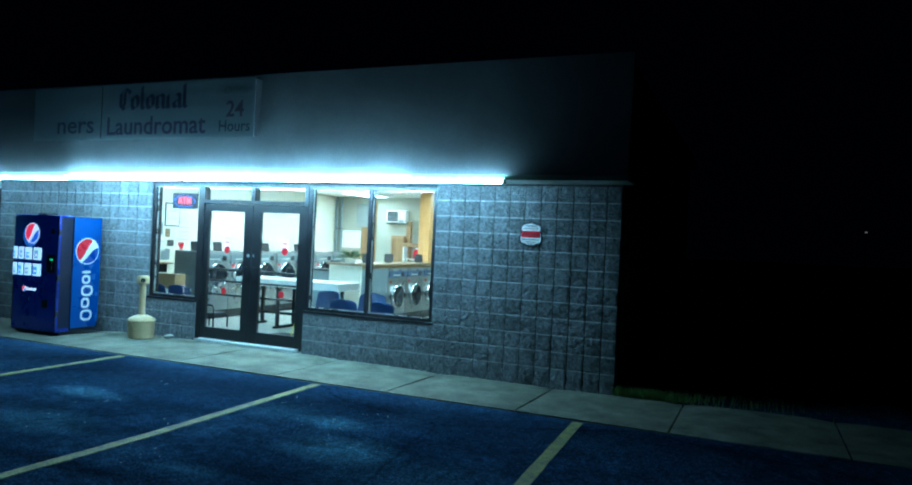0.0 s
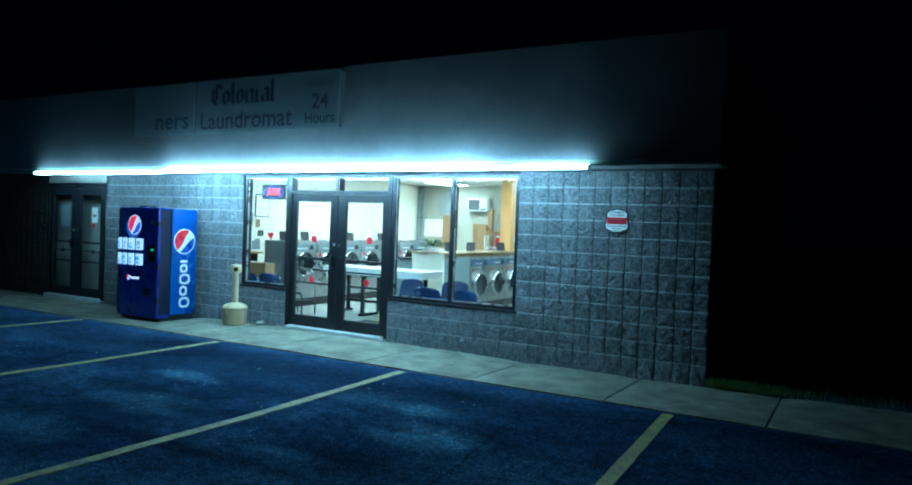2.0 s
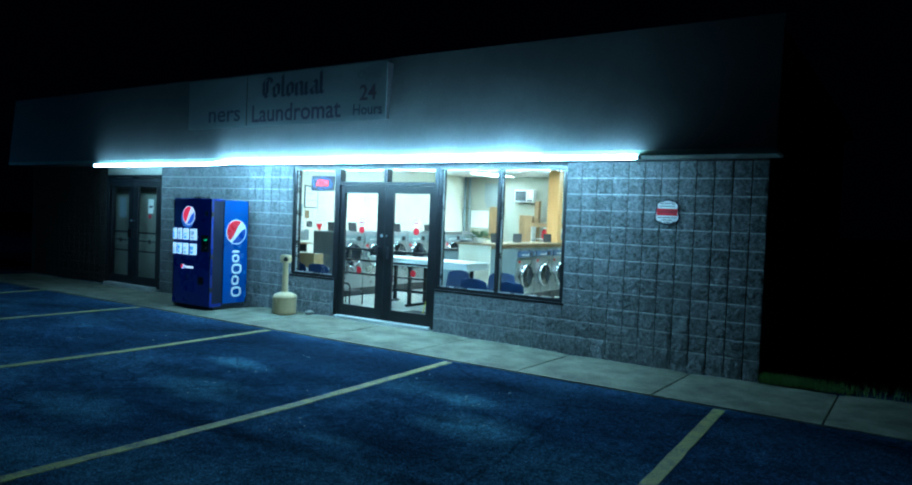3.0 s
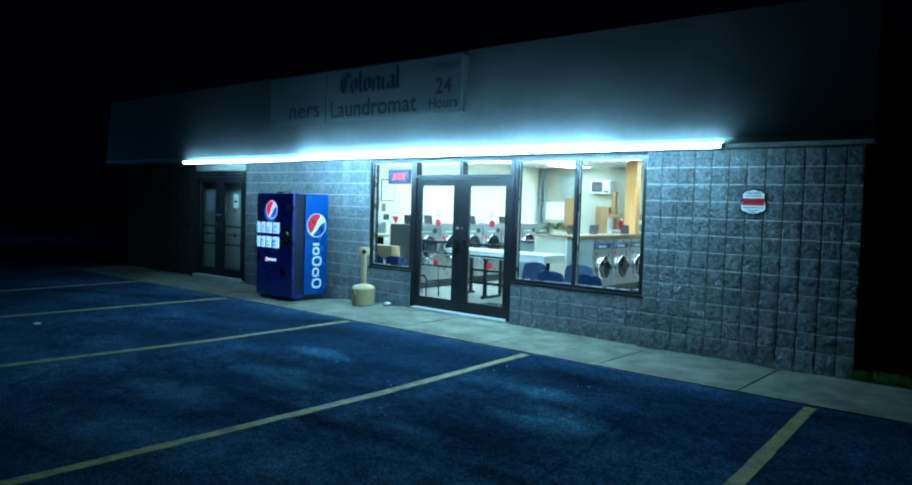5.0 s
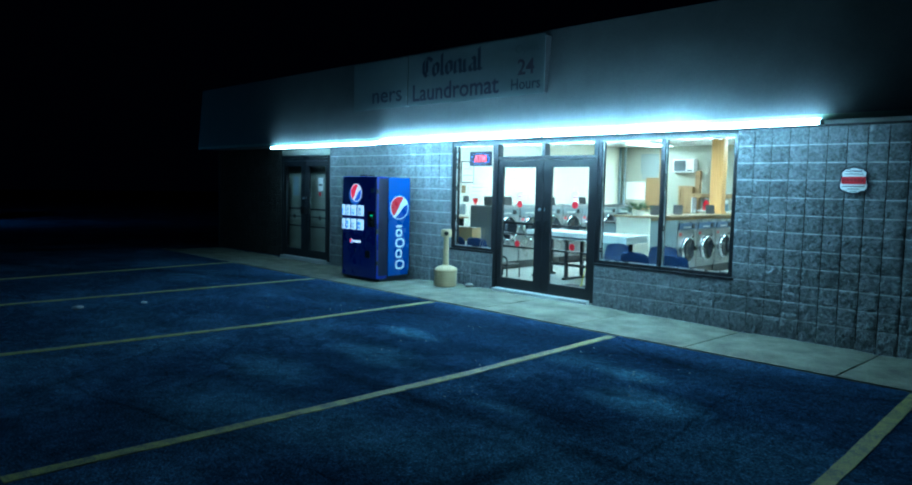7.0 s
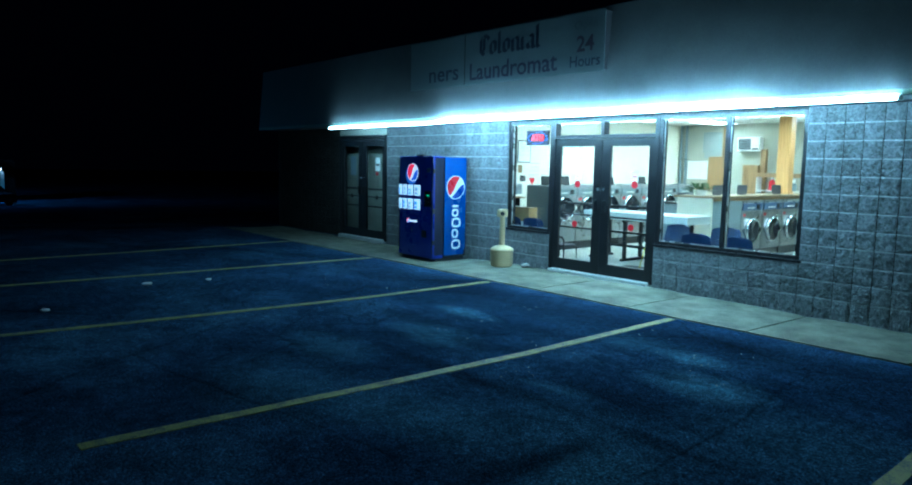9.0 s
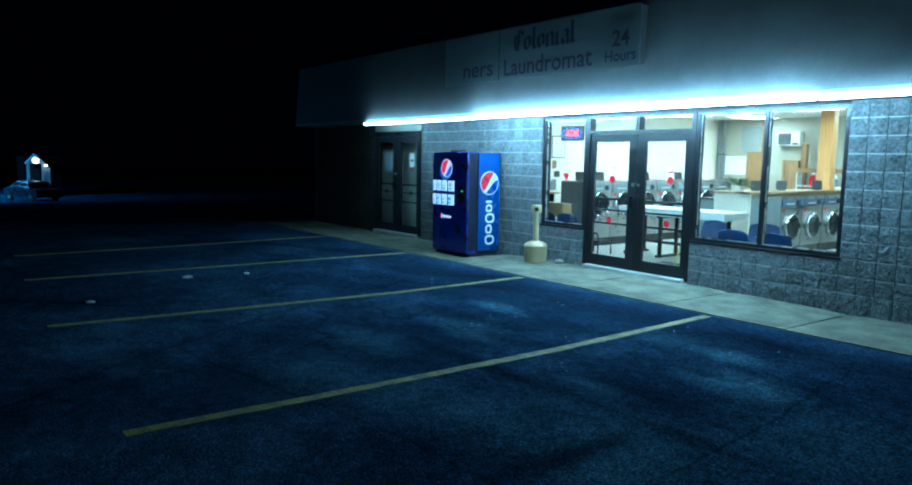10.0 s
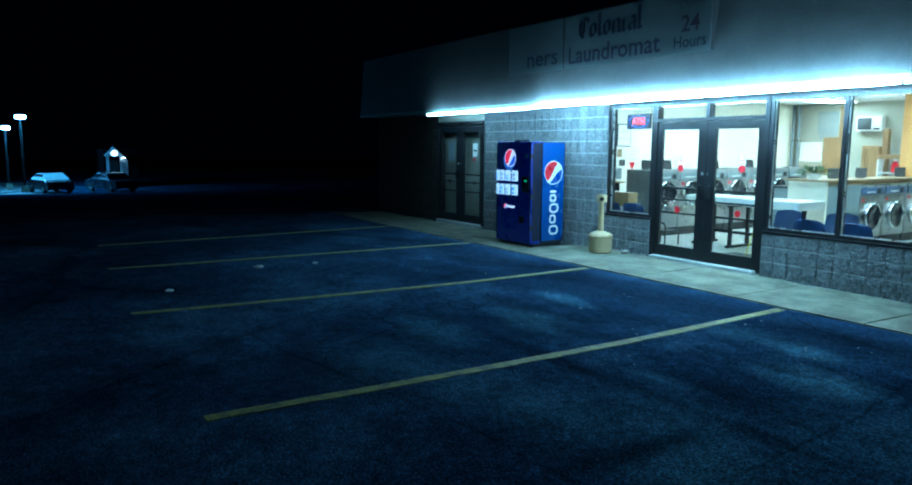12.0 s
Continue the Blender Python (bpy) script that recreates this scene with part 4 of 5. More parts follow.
def warning_plate():
    s = thing("warning_sign", "white and red shield-shaped warning plate on the block wall", "sign", (-0.92, -0.034, 1.83))

    def shield(g):
        pts = []
        half = [(0.0, 0.155), (0.03, 0.152), (0.05, 0.140), (0.095, 0.138), (0.110, 0.118), (0.134, 0.102), (0.130, 0.06), (0.133, 0.03), (0.142, -0.01), (0.150, -0.05), (0.145, -0.09), (0.12, -0.115), (0.08, -0.12), (0.06, -0.138), (0.0, -0.145)]
        half = [(x * g, z * g) for x, z in half]
        return half + [(-x, z) for x, z in half[-2:0:-1]]
    part("border", plate(shield(1.0), 0.006, front(0, -0.001, 0)), NAVY_DARK, s, "dark blue border")
    face = part("face", plate(shield(0.90), 0.004, front(0, -0.004, 0)), WHITE_PAINT, s, "white face")
    part("red_band", box(-0.121, 0.121, -0.0075, -0.004, -0.036, 0.045), RED, face, "red band")
    written("WARNING", 0.17, 0.026, front(0, -0.006, 0.105), INK_BLACK, face, "lettering", "black letters", 0.01, 0.002)
    for a, b, z in ((-0.09, 0.09, 0.073), (-0.11, 0.11, -0.062), (-0.06, 0.06, -0.09), (-0.035, 0.035, -0.115)):
        part("print_bar", box(a, b, -0.0065, -0.004, z - 0.004, z + 0.004), INK_BLACK, face)
    for k in range(6):
        part("band_bar", box(-0.105 + 0.036 * k, -0.078 + 0.036 * k, -0.009, -0.0075, -0.008, 0.024), BAND_RED, face)
    for x in (-0.1, 0.1):
        part("stand_off", rod((x, 0.0, 0.0), (x, 0.026, 0.0), 0.008), BLACK_METAL, s)


warning_plate()


def litter():
    for x, y, r in ((-8.37, -5.62, 0.055), (-8.32, -4.8, 0.04), (-7.29, -7.03, 0.045)):
        stone(x, y, r, "scrap of pale crumpled paper on the asphalt", "litter", PAPER, 0.35, ground_z(x) + 0.002)


litter()


def loose_gravel():
    """Pale chips broken out of the worn asphalt, lying in small groups."""
    rng = random.Random(31)
    bm = bmesh.new()
    spots = ((-4.31, -2.55, 5), (-4.14, -3.3, 6), (-2.43, -4.53, 8), (-1.69, -2.5, 4), (-1.92, -2.89, 8), (-4.76, -3.22, 7), (-1.45, -3.5, 8), (-3.95, -4.15, 5), (-3.0, -3.6, 5), (-2.6, -2.4, 5), (-6.2, -2.9, 6), (-7.3, -3.6, 5))
    for cx, cy, count in spots:
        for _ in range(count):
            x, y, r = rng.gauss(cx, 0.16), rng.gauss(cy, 0.12), rng.uniform(0.003, 0.009)
            z = ground_z(x) + 0.001
            k = rng.randint(4, 6)
            a0 = rng.uniform(0, 6)
            low = [bm.verts.new((x + r * 1.3 * math.cos(a0 + 6.283 * i / k), y + r * rng.uniform(0.7, 1.2) * math.sin(a0 + 6.283 * i / k), z)) for i in range(k)]
            top = bm.verts.new((x + r * 0.2, y, z + r * rng.uniform(0.5, 0.9)))
            for i in range(k):
                bm.faces.new((low[i], low[(i + 1) % k], top))
            bm.faces.new(low[::-1])
    tagged(part("gravel", bm, ROCK, None), "loose pale chips of stone on the worn asphalt", "gravel", kind="stuff")


loose_gravel()

# ---- laundry room ----
F = FLOOR_Z


def room_lamps():
    for x in (-7.4, -4.6):
        for y in (2.5, 4.4, 6.9):
            lamp = thing("ceiling_light", "lit recessed fluorescent ceiling light", "lamp", (x, y, ROOM_H), group="ceiling lights of the laundry room")
            part("frame", box(-0.31, 0.31, -0.62, 0.62, -0.03, 0.0, 0.004), LAMP_METAL, lamp, "white steel frame")
            part("diffuser", box(-0.28, 0.28, -0.59, 0.59, -0.036, -0.028), TUBE_ROOM, lamp, "glowing diffuser")


room_lamps()


def washer_source(w, depth, h, door_z, r, panel, label):
    """A front-loading washer that faces +x; origin at the middle of its front edge on the floor."""
    s = thing("washer", label, "washing machine")
    part("body", box(-depth, 0, -w / 2 + 0.006, w / 2 - 0.006, 0.16, h, 0.012), STAINLESS, s, "brushed steel body")
    part("plinth", box(-depth + 0.02, -0.03, -w / 2 + 0.01, w / 2 - 0.01, 0.0, 0.165), BLACK_METAL, s, "black plinth")
    part("side_panel", box(-depth + 0.01, -0.02, -w / 2 + 0.001, -w / 2 + 0.007, 0.2, h - 0.02), PANEL_DARK, s, "dark grey side panel")
    p = part("control_panel", box(-0.01, 0.02, -w / 2 + 0.03, w / 2 - 0.03, h - 0.19, h - 0.06, 0.006), panel, s, "control panel")
    for k in range(4):
        part("key", box(0.018, 0.026, -0.20 + 0.075 * k, -0.155 + 0.075 * k, h - 0.155, h - 0.13, 0.003), WHITE_PAINT, p)
    part("card_reader", box(0.018, 0.034, 0.14, 0.24, h - 0.17, h - 0.08, 0.005), BLACK_PLASTIC, p, "black card reader")
    face = east(0.0, 0, door_z)
    ring = part("door_ring", lathe([(r * 0.86, 0.0), (r * 0.98, 0.0), (r, 0.02), (r * 0.99, 0.05), (r * 0.94, 0.066), (r * 0.88, 0.055)], 32, None, face), CHROME, s, "round chrome door ring", True)
    part("porthole", lathe([(r * 0.89, 0.05), (r * 0.72, 0.03), (r * 0.62, 0.05), (r * 0.4, 0.02), (0.0, 0.015)], 32, None, face), PORT_GLASS, ring, "dark bowl of glass", True)
    part("hinge", box(0.0, 0.06, -r - 0.05, -r + 0.03, door_z - 0.05, door_z + 0.05, 0.01), CHROME, ring)
    part("door_handle", box(0.03, 0.09, r - 0.04, r + 0.03, door_z - 0.03, door_z + 0.06, 0.012), CHROME, ring, "chrome handle")
    part("soap_lid", box(-0.24, -0.06, -0.24, 0.02, h, h + 0.025, 0.008), STAINLESS, s)
    part("red_label", box(0.0, 0.003, -w / 2 + 0.07, -w / 2 + 0.16, h - 0.30, h - 0.25), RED, s, "small red label")
    part("kick_panel", box(-0.002, 0.006, -w / 2 + 0.05, w / 2 - 0.05, 0.19, 0.30, 0.004), STAINLESS, s)
    return s


def washers():
    a = washer_source(0.72, 0.70, 1.28, 0.83, 0.25, PANEL_GREY, "stainless front-loading washing machine beside the cream wall")
    a["group"] = "washers along the cream wall"
    a.matrix_basis = pose(-7.8, 2.17, F)
    for k in range(1, 7):
        copy_thing(a, pose(-7.8, 2.17 + 0.725 * k, F))
    b = washer_source(0.79, 0.33, 1.10, 0.53, 0.245, PANEL_BLUE, "stainless front-loading washing machine with a blue panel, set in the island")
    b["group"] = "washers of the island"
    b.matrix_basis = pose(-5.0, 4.25, F)
    for k in range(1, 4):
        copy_thing(b, pose(-5.0, 4.25 + 0.80 * k, F))


washers()


def island():
    s = thing("washer_island", "half-height island with a beige end panel and a wooden top", "counter", (-5.0, 2.8, F))
    part("end_panel", box(-0.68, 0.0, 0.0, 0.05, 0, 1.15, 0.004), CREAM, s, "beige end panel")
    part("side_panel", box(-0.03, 0.0, 0.05, 1.05, 0.0, 1.10, 0.004), PANEL_GREY, s, "blue-grey side panel")
    part("core", box(-0.50, -0.34, 0.05, 4.7, 0.0, 1.10), CREAM, s)
    part("far_end", box(-0.34, 0.0, 4.64, 4.7, 0.0, 1.10), PANEL_GREY, s)
    part("top", box(-0.72, 0.03, -0.04, 0.40, 1.155, 1.19, 0.006), WOOD_DULL, s, "dull worn wooden top")
    part("top", box(-0.52, 0.02, 0.402, 4.74, 1.155, 1.19, 0.006), WOOD_DULL, s, "dull worn wooden top")
    part("top_rail", box(-0.50, 0.0, 0.05, 4.7, 1.10, 1.155), WOOD_DARK, s)
    p = thing("wooden_post", "honey pine post that stands on the island", "post", (-5.19, 5.88, F + 1.19))
    part("post", box(-0.13, 0.13, -0.10, 0.10, 0, ROOM_H - F - 1.19, 0.008), WOOD, p)
    part("base_trim", box(-0.15, 0.15, -0.12, 0.12, 0.0, 0.06, 0.006), WOOD, p)


island()


def tablet(x, y, z, turn, label="dark tilted sign holder on the machines"):
    s = thing("sign_holder", label, "sign holder", (x, y, z), turn, "dark sign holders")
    bm = box(-0.09, 0.09, -0.008, 0.008, 0.02, 0.19, 0.004)
    bm.transform(pose(0, 0, 0, -18, 0, 0))
    part("panel", bm, BLACK_PLASTIC, s)
    part("foot", box(-0.07, 0.07, -0.05, 0.08, 0.0, 0.02, 0.004), BLACK_PLASTIC, s)
    bm = box(-0.01, 0.01, 0.02, 0.035, 0.015, 0.15)
    part("strut", bm, BLACK_PLASTIC, s)


for x, y, turn in ((-8.12, 2.55, 62), (-8.1, 4.0, 66), (-8.12, 5.2, 58), (-8.15, 1.98, 50)):
    tablet(x, y, F + 1.28, turn)
for x, y, turn in ((-5.30, 3.5, 30), (-5.25, 4.3, 22), (-5.2, 5.6, 40)):
    tablet(x, y, F + 1.19, turn)
tablet(-5.95, 3.4, F + 1.02, 30, "dark tilted sign holder on the grey cabinet")


def grey_cabinet():
    s = thing("cabinet", "low pale grey cabinet behind the island", "cabinet", (-6.1, 3.4, F))
    part("body", box(-0.35, 0.35, 0.0, 0.5, 0.05, 0.99, 0.006), PANEL_GREY, s)
    part("plinth", box(-0.33, 0.33, 0.03, 0.48, 0.0, 0.06), BLACK_METAL, s)
    part("top", box(-0.37, 0.37, -0.02, 0.52, 0.99, 1.02, 0.004), BLACK_PLASTIC, s)


grey_cabinet()


def plant():
    s = thing("potted_plant", "bushy green plant in a low pot on the island", "plant", (-5.36, 3.02, F + 1.19))
    part("pot", lathe([(0, 0), (0.09, 0), (0.12, 0.08), (0.125, 0.09), (0.11, 0.09), (0.10, 0.07), (0, 0.07)]), WHITE_PAINT, s, "white pot", True)
    bm = bmesh.new()
    for _ in range(150):
        a, e, n = random.uniform(0, 6.28), random.uniform(0.05, 1.2), random.uniform(0.10, 0.34)
        d = Vector((math.cos(a) * math.cos(e) * 1.25, math.sin(a) * math.cos(e), math.sin(e) * 0.75))
        o = Vector((0, 0, 0.07))
        side = Vector((-math.sin(a), math.cos(a), 0)) * random.uniform(0.012, 0.022)
        tip = o + d * n + Vector((0, 0, -0.25 * n * n))
        mid = o + d * n * 0.72
        low = o + d * n * 0.4
        v = [bm.verts.new(q) for q in (low, mid - side, tip, mid + side)]
        bm.faces.new(v)
    part("leaves", bm, LEAF, s, "green leaves")


plant()


def folding_table():
    s = thing("folding_table", "long white laundry folding table on black steel legs", "table", (-5.88, 2.1, F))
    part("tabletop", box(-1.08, 1.08, -0.36, 0.36, 0.83, 0.87, 0.006), WHITE_LAM, s, "white laminate top")
    for a in ((-1.07, 1.07, -0.35, -0.33), (-1.07, 1.07, 0.33, 0.35), (-1.07, -1.05, -0.33, 0.33), (1.05, 1.07, -0.33, 0.33)):
        part("apron", box(*a, 0.74, 0.83, 0.003), WHITE_LAM, s, "white apron")
    for x in (-0.92, -0.22, 0.80):
        for dy in (-0.24, 0.24):
            part("leg", box(x - 0.03, x + 0.03, dy - 0.025, dy + 0.025, 0.04, 0.83, 0.004), BLACK_METAL, s, "black steel leg")
        part("foot", box(x - 0.035, x + 0.035, -0.32, 0.34, 0.0, 0.045, 0.006), BLACK_METAL, s, "black steel foot")
        part("bracket", box(x - 0.03, x + 0.03, -0.30, 0.30, 0.70, 0.74), BLACK_METAL, s)
    part("stretcher", box(-0.92, 0.80, -0.015, 0.015, 0.22, 0.27, 0.003), BLACK_METAL, s, "black stretcher")


folding_table()


def chair_source():
    """A moulded shell chair; it faces -y."""
    s = thing("shell_chair", "blue moulded plastic chair on thin black legs", "chair", group="blue chairs")
    bm = bmesh.new()
    W, n = 0.47, 10
    prof = [(-0.23, 0.425), (-0.20, 0.445), (-0.1, 0.43), (0.0, 0.42), (0.1, 0.425), (0.16, 0.45), (0.19, 0.50), (0.21, 0.57), (0.225, 0.65), (0.24, 0.72), (0.25, 0.745), (0.255, 0.765)]
    grid = []
    for k, (y, z) in enumerate(prof):
        row = []
        f = k / (len(prof) - 1)
        half = W / 2 * (0.94 if k < 2 else 1.0 if f < 0.72 else math.sqrt(max(0.10, 1 - ((f - 0.72) / 0.31) ** 2)))
        for i in range(n + 1):
            u = -1 + 2 * i / n
            curl = 0.04 * abs(u) ** 3
            row.append(bm.verts.new((u * half, y - (curl if f > 0.5 else 0), z + (curl if f <= 0.5 else 0))))
        grid.append(row)
    for a, b in zip(grid, grid[1:]):
        for i in range(n):
            bm.faces.new((a[i], a[i + 1], b[i + 1], b[i]))
    bmesh.ops.recalc_face_normals(bm, faces=bm.faces)
    bmesh.ops.solidify(bm, geom=list(bm.faces), thickness=0.012)
    part("shell", bm, BLUE_SHELL, s, "blue moulded shell", True)
    for x in (-0.19, 0.19):
        for y in (-0.17, 0.17):
            part("leg", rod((x, y, 0.42), (x * 1.15, y * 1.2, 0.0), 0.011, seg=10), BLACK_METAL, s, "thin black leg", True)
        part("rail", rod((x, -0.17, 0.41), (x, 0.17, 0.41), 0.010, seg=10), BLACK_METAL, s, "", True)
    return s


def chairs():
    c = chair_source()
    c.matrix_basis = pose(-3.28, 0.62, F, 0, 0, 184)
    for x, y, turn in ((-3.84, 0.60, 178), (-4.08, 1.52, 8), (-4.86, 1.35, -6), (-7.0, 0.62, 181), (-7.5, 0.62, 176)):
        copy_thing(c, pose(x, y, F, 0, 0, turn))
    s = thing("side_chair", "low black metal chair with a hooped back near the door", "chair", (-7.02, 1.24, F), 184)
    part("seat", box(-0.19, 0.19, -0.19, 0.17, 0.235, 0.262, 0.01), BLACK_PLASTIC, s)
    for x in (-0.19, 0.19):
        part("leg", rod((x, -0.18, 0.0), (x, -0.18, 0.24), 0.012, seg=10), BLACK_METAL, s, "", True)
        part("leg", rod((x, 0.2, 0.0), (x, 0.2, 0.345), 0.014, seg=10), BLACK_METAL, s, "", True)
        part("hoop_bend", rod((x, 0.2, 0.34), (x * 0.8, 0.2, 0.40), 0.014, seg=10), BLACK_METAL, s, "", True)
        part("rail", rod((x, -0.18, 0.228), (x, 0.2, 0.228), 0.011, seg=10), BLACK_METAL, s, "", True)
    part("back_rail", rod((-0.155, 0.2, 0.40), (0.155, 0.2, 0.40), 0.016, seg=10), BLACK_METAL, s, "hooped back rail", True)


chairs()


def wet_floor_sign():
    s = thing("floor_sign", "yellow folding floor sign beside the door", "floor sign", (-5.30, 1.46, F), 123)
    for side in (-1, 1):
        bm = plate([(-0.14, 0.0), (0.14, 0.0), (0.09, 0.60), (0.05, 0.63), (-0.05, 0.63), (-0.09, 0.60)], 0.012, Matrix())
        bm.transform(pose(0, side * 0.15, 0.0, 90 + side * 13, 0, 0))
        part("board", bm, YELLOW, s, "yellow plastic board")
    m = thing("door_mat", "dark rubber door mat", "mat", (-4.95, 0.95, F))
    part("mat", box(-0.75, 0.75, -0.5, 0.5, 0.0, 0.012, 0.004), MAT_RUBBER, m)


wet_floor_sign()


def notice(name, label, w, h, m, bars, mat=None, frame=None, bar_mat=None):
    s = thing(name, label, "notice")
    s.matrix_basis = m
    if frame:
        part("frame", box(-w / 2 - 0.02, w / 2 + 0.02, -h / 2 - 0.02, h / 2 + 0.02, 0.0, 0.012, 0.003), frame, s)
    part("sheet", box(-w / 2, w / 2, -h / 2, h / 2, 0.012 if frame else 0.0, 0.016 if frame else 0.004), mat or PAPER, s)
    for k in range(bars):
        y = h / 2 - (k + 1) * h / (bars + 1)
        half = w * random.uniform(0.28, 0.42)
        part("print_bar", box(-half, half, y - 0.005, y + 0.005, 0.0165 if frame else 0.0045, 0.018 if frame else 0.006), bar_mat or INK_GREY, s)
    return s


# on the cream west wall
notice("framed_notice", "dark-framed picture on the cream wall", 0.34, 0.42, east(ROOM_W + 0.001, 2.16, 1.98), 2, frame=BLACK_PLASTIC)
notice("paper_notice", "white printed notice on the cream wall", 0.42, 0.40, east(ROOM_W + 0.001, 2.46, 1.62), 4)
for y, z, w, h, mat, tone in ((1.86, 1.70, 0.14, 0.24, PANEL_GREY, "grey-blue"), (1.90, 1.40, 0.2, 0.26, PAPER, "white"), (2.02, 1.20, 0.22, 0.22, PANEL_GREY, "grey-blue"), (2.06, 1.62, 0.12, 0.16, CARD, "brown"), (2.14, 1.42, 0.16, 0.12, SIGN_FRAME, "dark"), (1.82, 1.95, 0.12, 0.16, PANEL_GREY, "grey-blue")):
    notice("paper_notice", "small " + tone + " paper pinned to the cream wall", w, h, east(ROOM_W + 0.001, y, z), 2, mat=mat)
pin = thing("pennant", "small red paper pennant on the cream wall", "notice")
pin.matrix_basis = east(ROOM_W + 0.001, 2.42, 1.36)
part("sheet", plate([(-0.1, 0.08), (0.1, 0.08), (0.02, -0.1)], 0.003, pose(0, 0, 0.004)), LOGO_RED, pin)


def wall_shelf():
    s = thing("wall_shelf", "narrow brown shelf with papers on the cream wall", "shelf", (ROOM_W, 1.7, 1.02))
    part("board", box(0, 0.24, -0.3, 0.3, 0.0, 0.03, 0.003), WOOD_DARK, s)
    for y in (-0.2, 0.2):
        part("bracket", box(0, 0.18, y - 0.01, y + 0.01, -0.16, 0.0), BLACK_METAL, s)
    c = thing("side_table", "small white side table under the window", "table", (-7.72, 1.0, F))
    part("tabletop", box(-0.25, 0.25, -0.2, 0.2, 0.60, 0.63, 0.005), WHITE_LAM, c)
    for x in (-0.22, 0.22):
        for y in (-0.17, 0.17):
            part("leg", box(x - 0.015, x + 0.015, y - 0.015, y + 0.015, 0, 0.60), WHITE_LAM, c)
    b = thing("cardboard_box", "brown cardboard box on the white side table", "box", (-7.73, 1.0, F + 0.63), 6)
    part("body", box(-0.17, 0.17, -0.13, 0.13, 0.0, 0.26, 0.004), CARD, b)
    part("tape", box(-0.172, 0.172, -0.025, 0.025, 0.259, 0.262), PAPER, b, "pale tape")
    for y in (-0.131, 0.131):
        part("flap_seam", box(-0.15, 0.15, min(y, y * 0.99), max(y, y * 0.99) + 0.001, 0.20, 0.205), WOOD_DARK, b)


wall_shelf()

# on and before the back wall
BW = BACK_Y - 0.001


def on_back(x, z):
    return front(x, BW, z)


def air_conditioner():
    s = thing("air_conditioner", "white air conditioner with dark slats high in the back wall", "air conditioner", (-7.0, BACK_Y, 2.30))
    part("case", box(-0.28, 0.28, -0.2, 0.0, -0.165, 0.165, 0.02), WHITE_PAINT, s, "white case", True)
    part("grille", box(-0.24, 0.07, -0.206, -0.198, -0.13, 0.13), NEAR_BLACK, s, "dark grille opening")
    for k in range(7):
        part("slat", box(-0.24, 0.07, -0.216, -0.204, -0.126 + 0.040 * k, -0.117 + 0.040 * k), PANEL_GREY, s)
    part("knob_plate", box(0.11, 0.25, -0.207, -0.199, -0.135, -0.095, 0.003), BLACK_PLASTIC, s)


air_conditioner()
notice("framed_notice", "pale framed price list on the back wall", 0.46, 0.46, on_back(-8.03, 2.36), 6, mat=LIST_GREY, frame=PANEL_GREY)
notice("paper_notice", "pale sheet below the price list", 0.44, 0.13, on_back(-8.02, 2.03), 2, mat=LIST_GREY)
notice("whiteboard", "white board on the back wall", 0.56, 0.46, on_back(-8.42, 1.66), 0, mat=WHITE_PAINT)


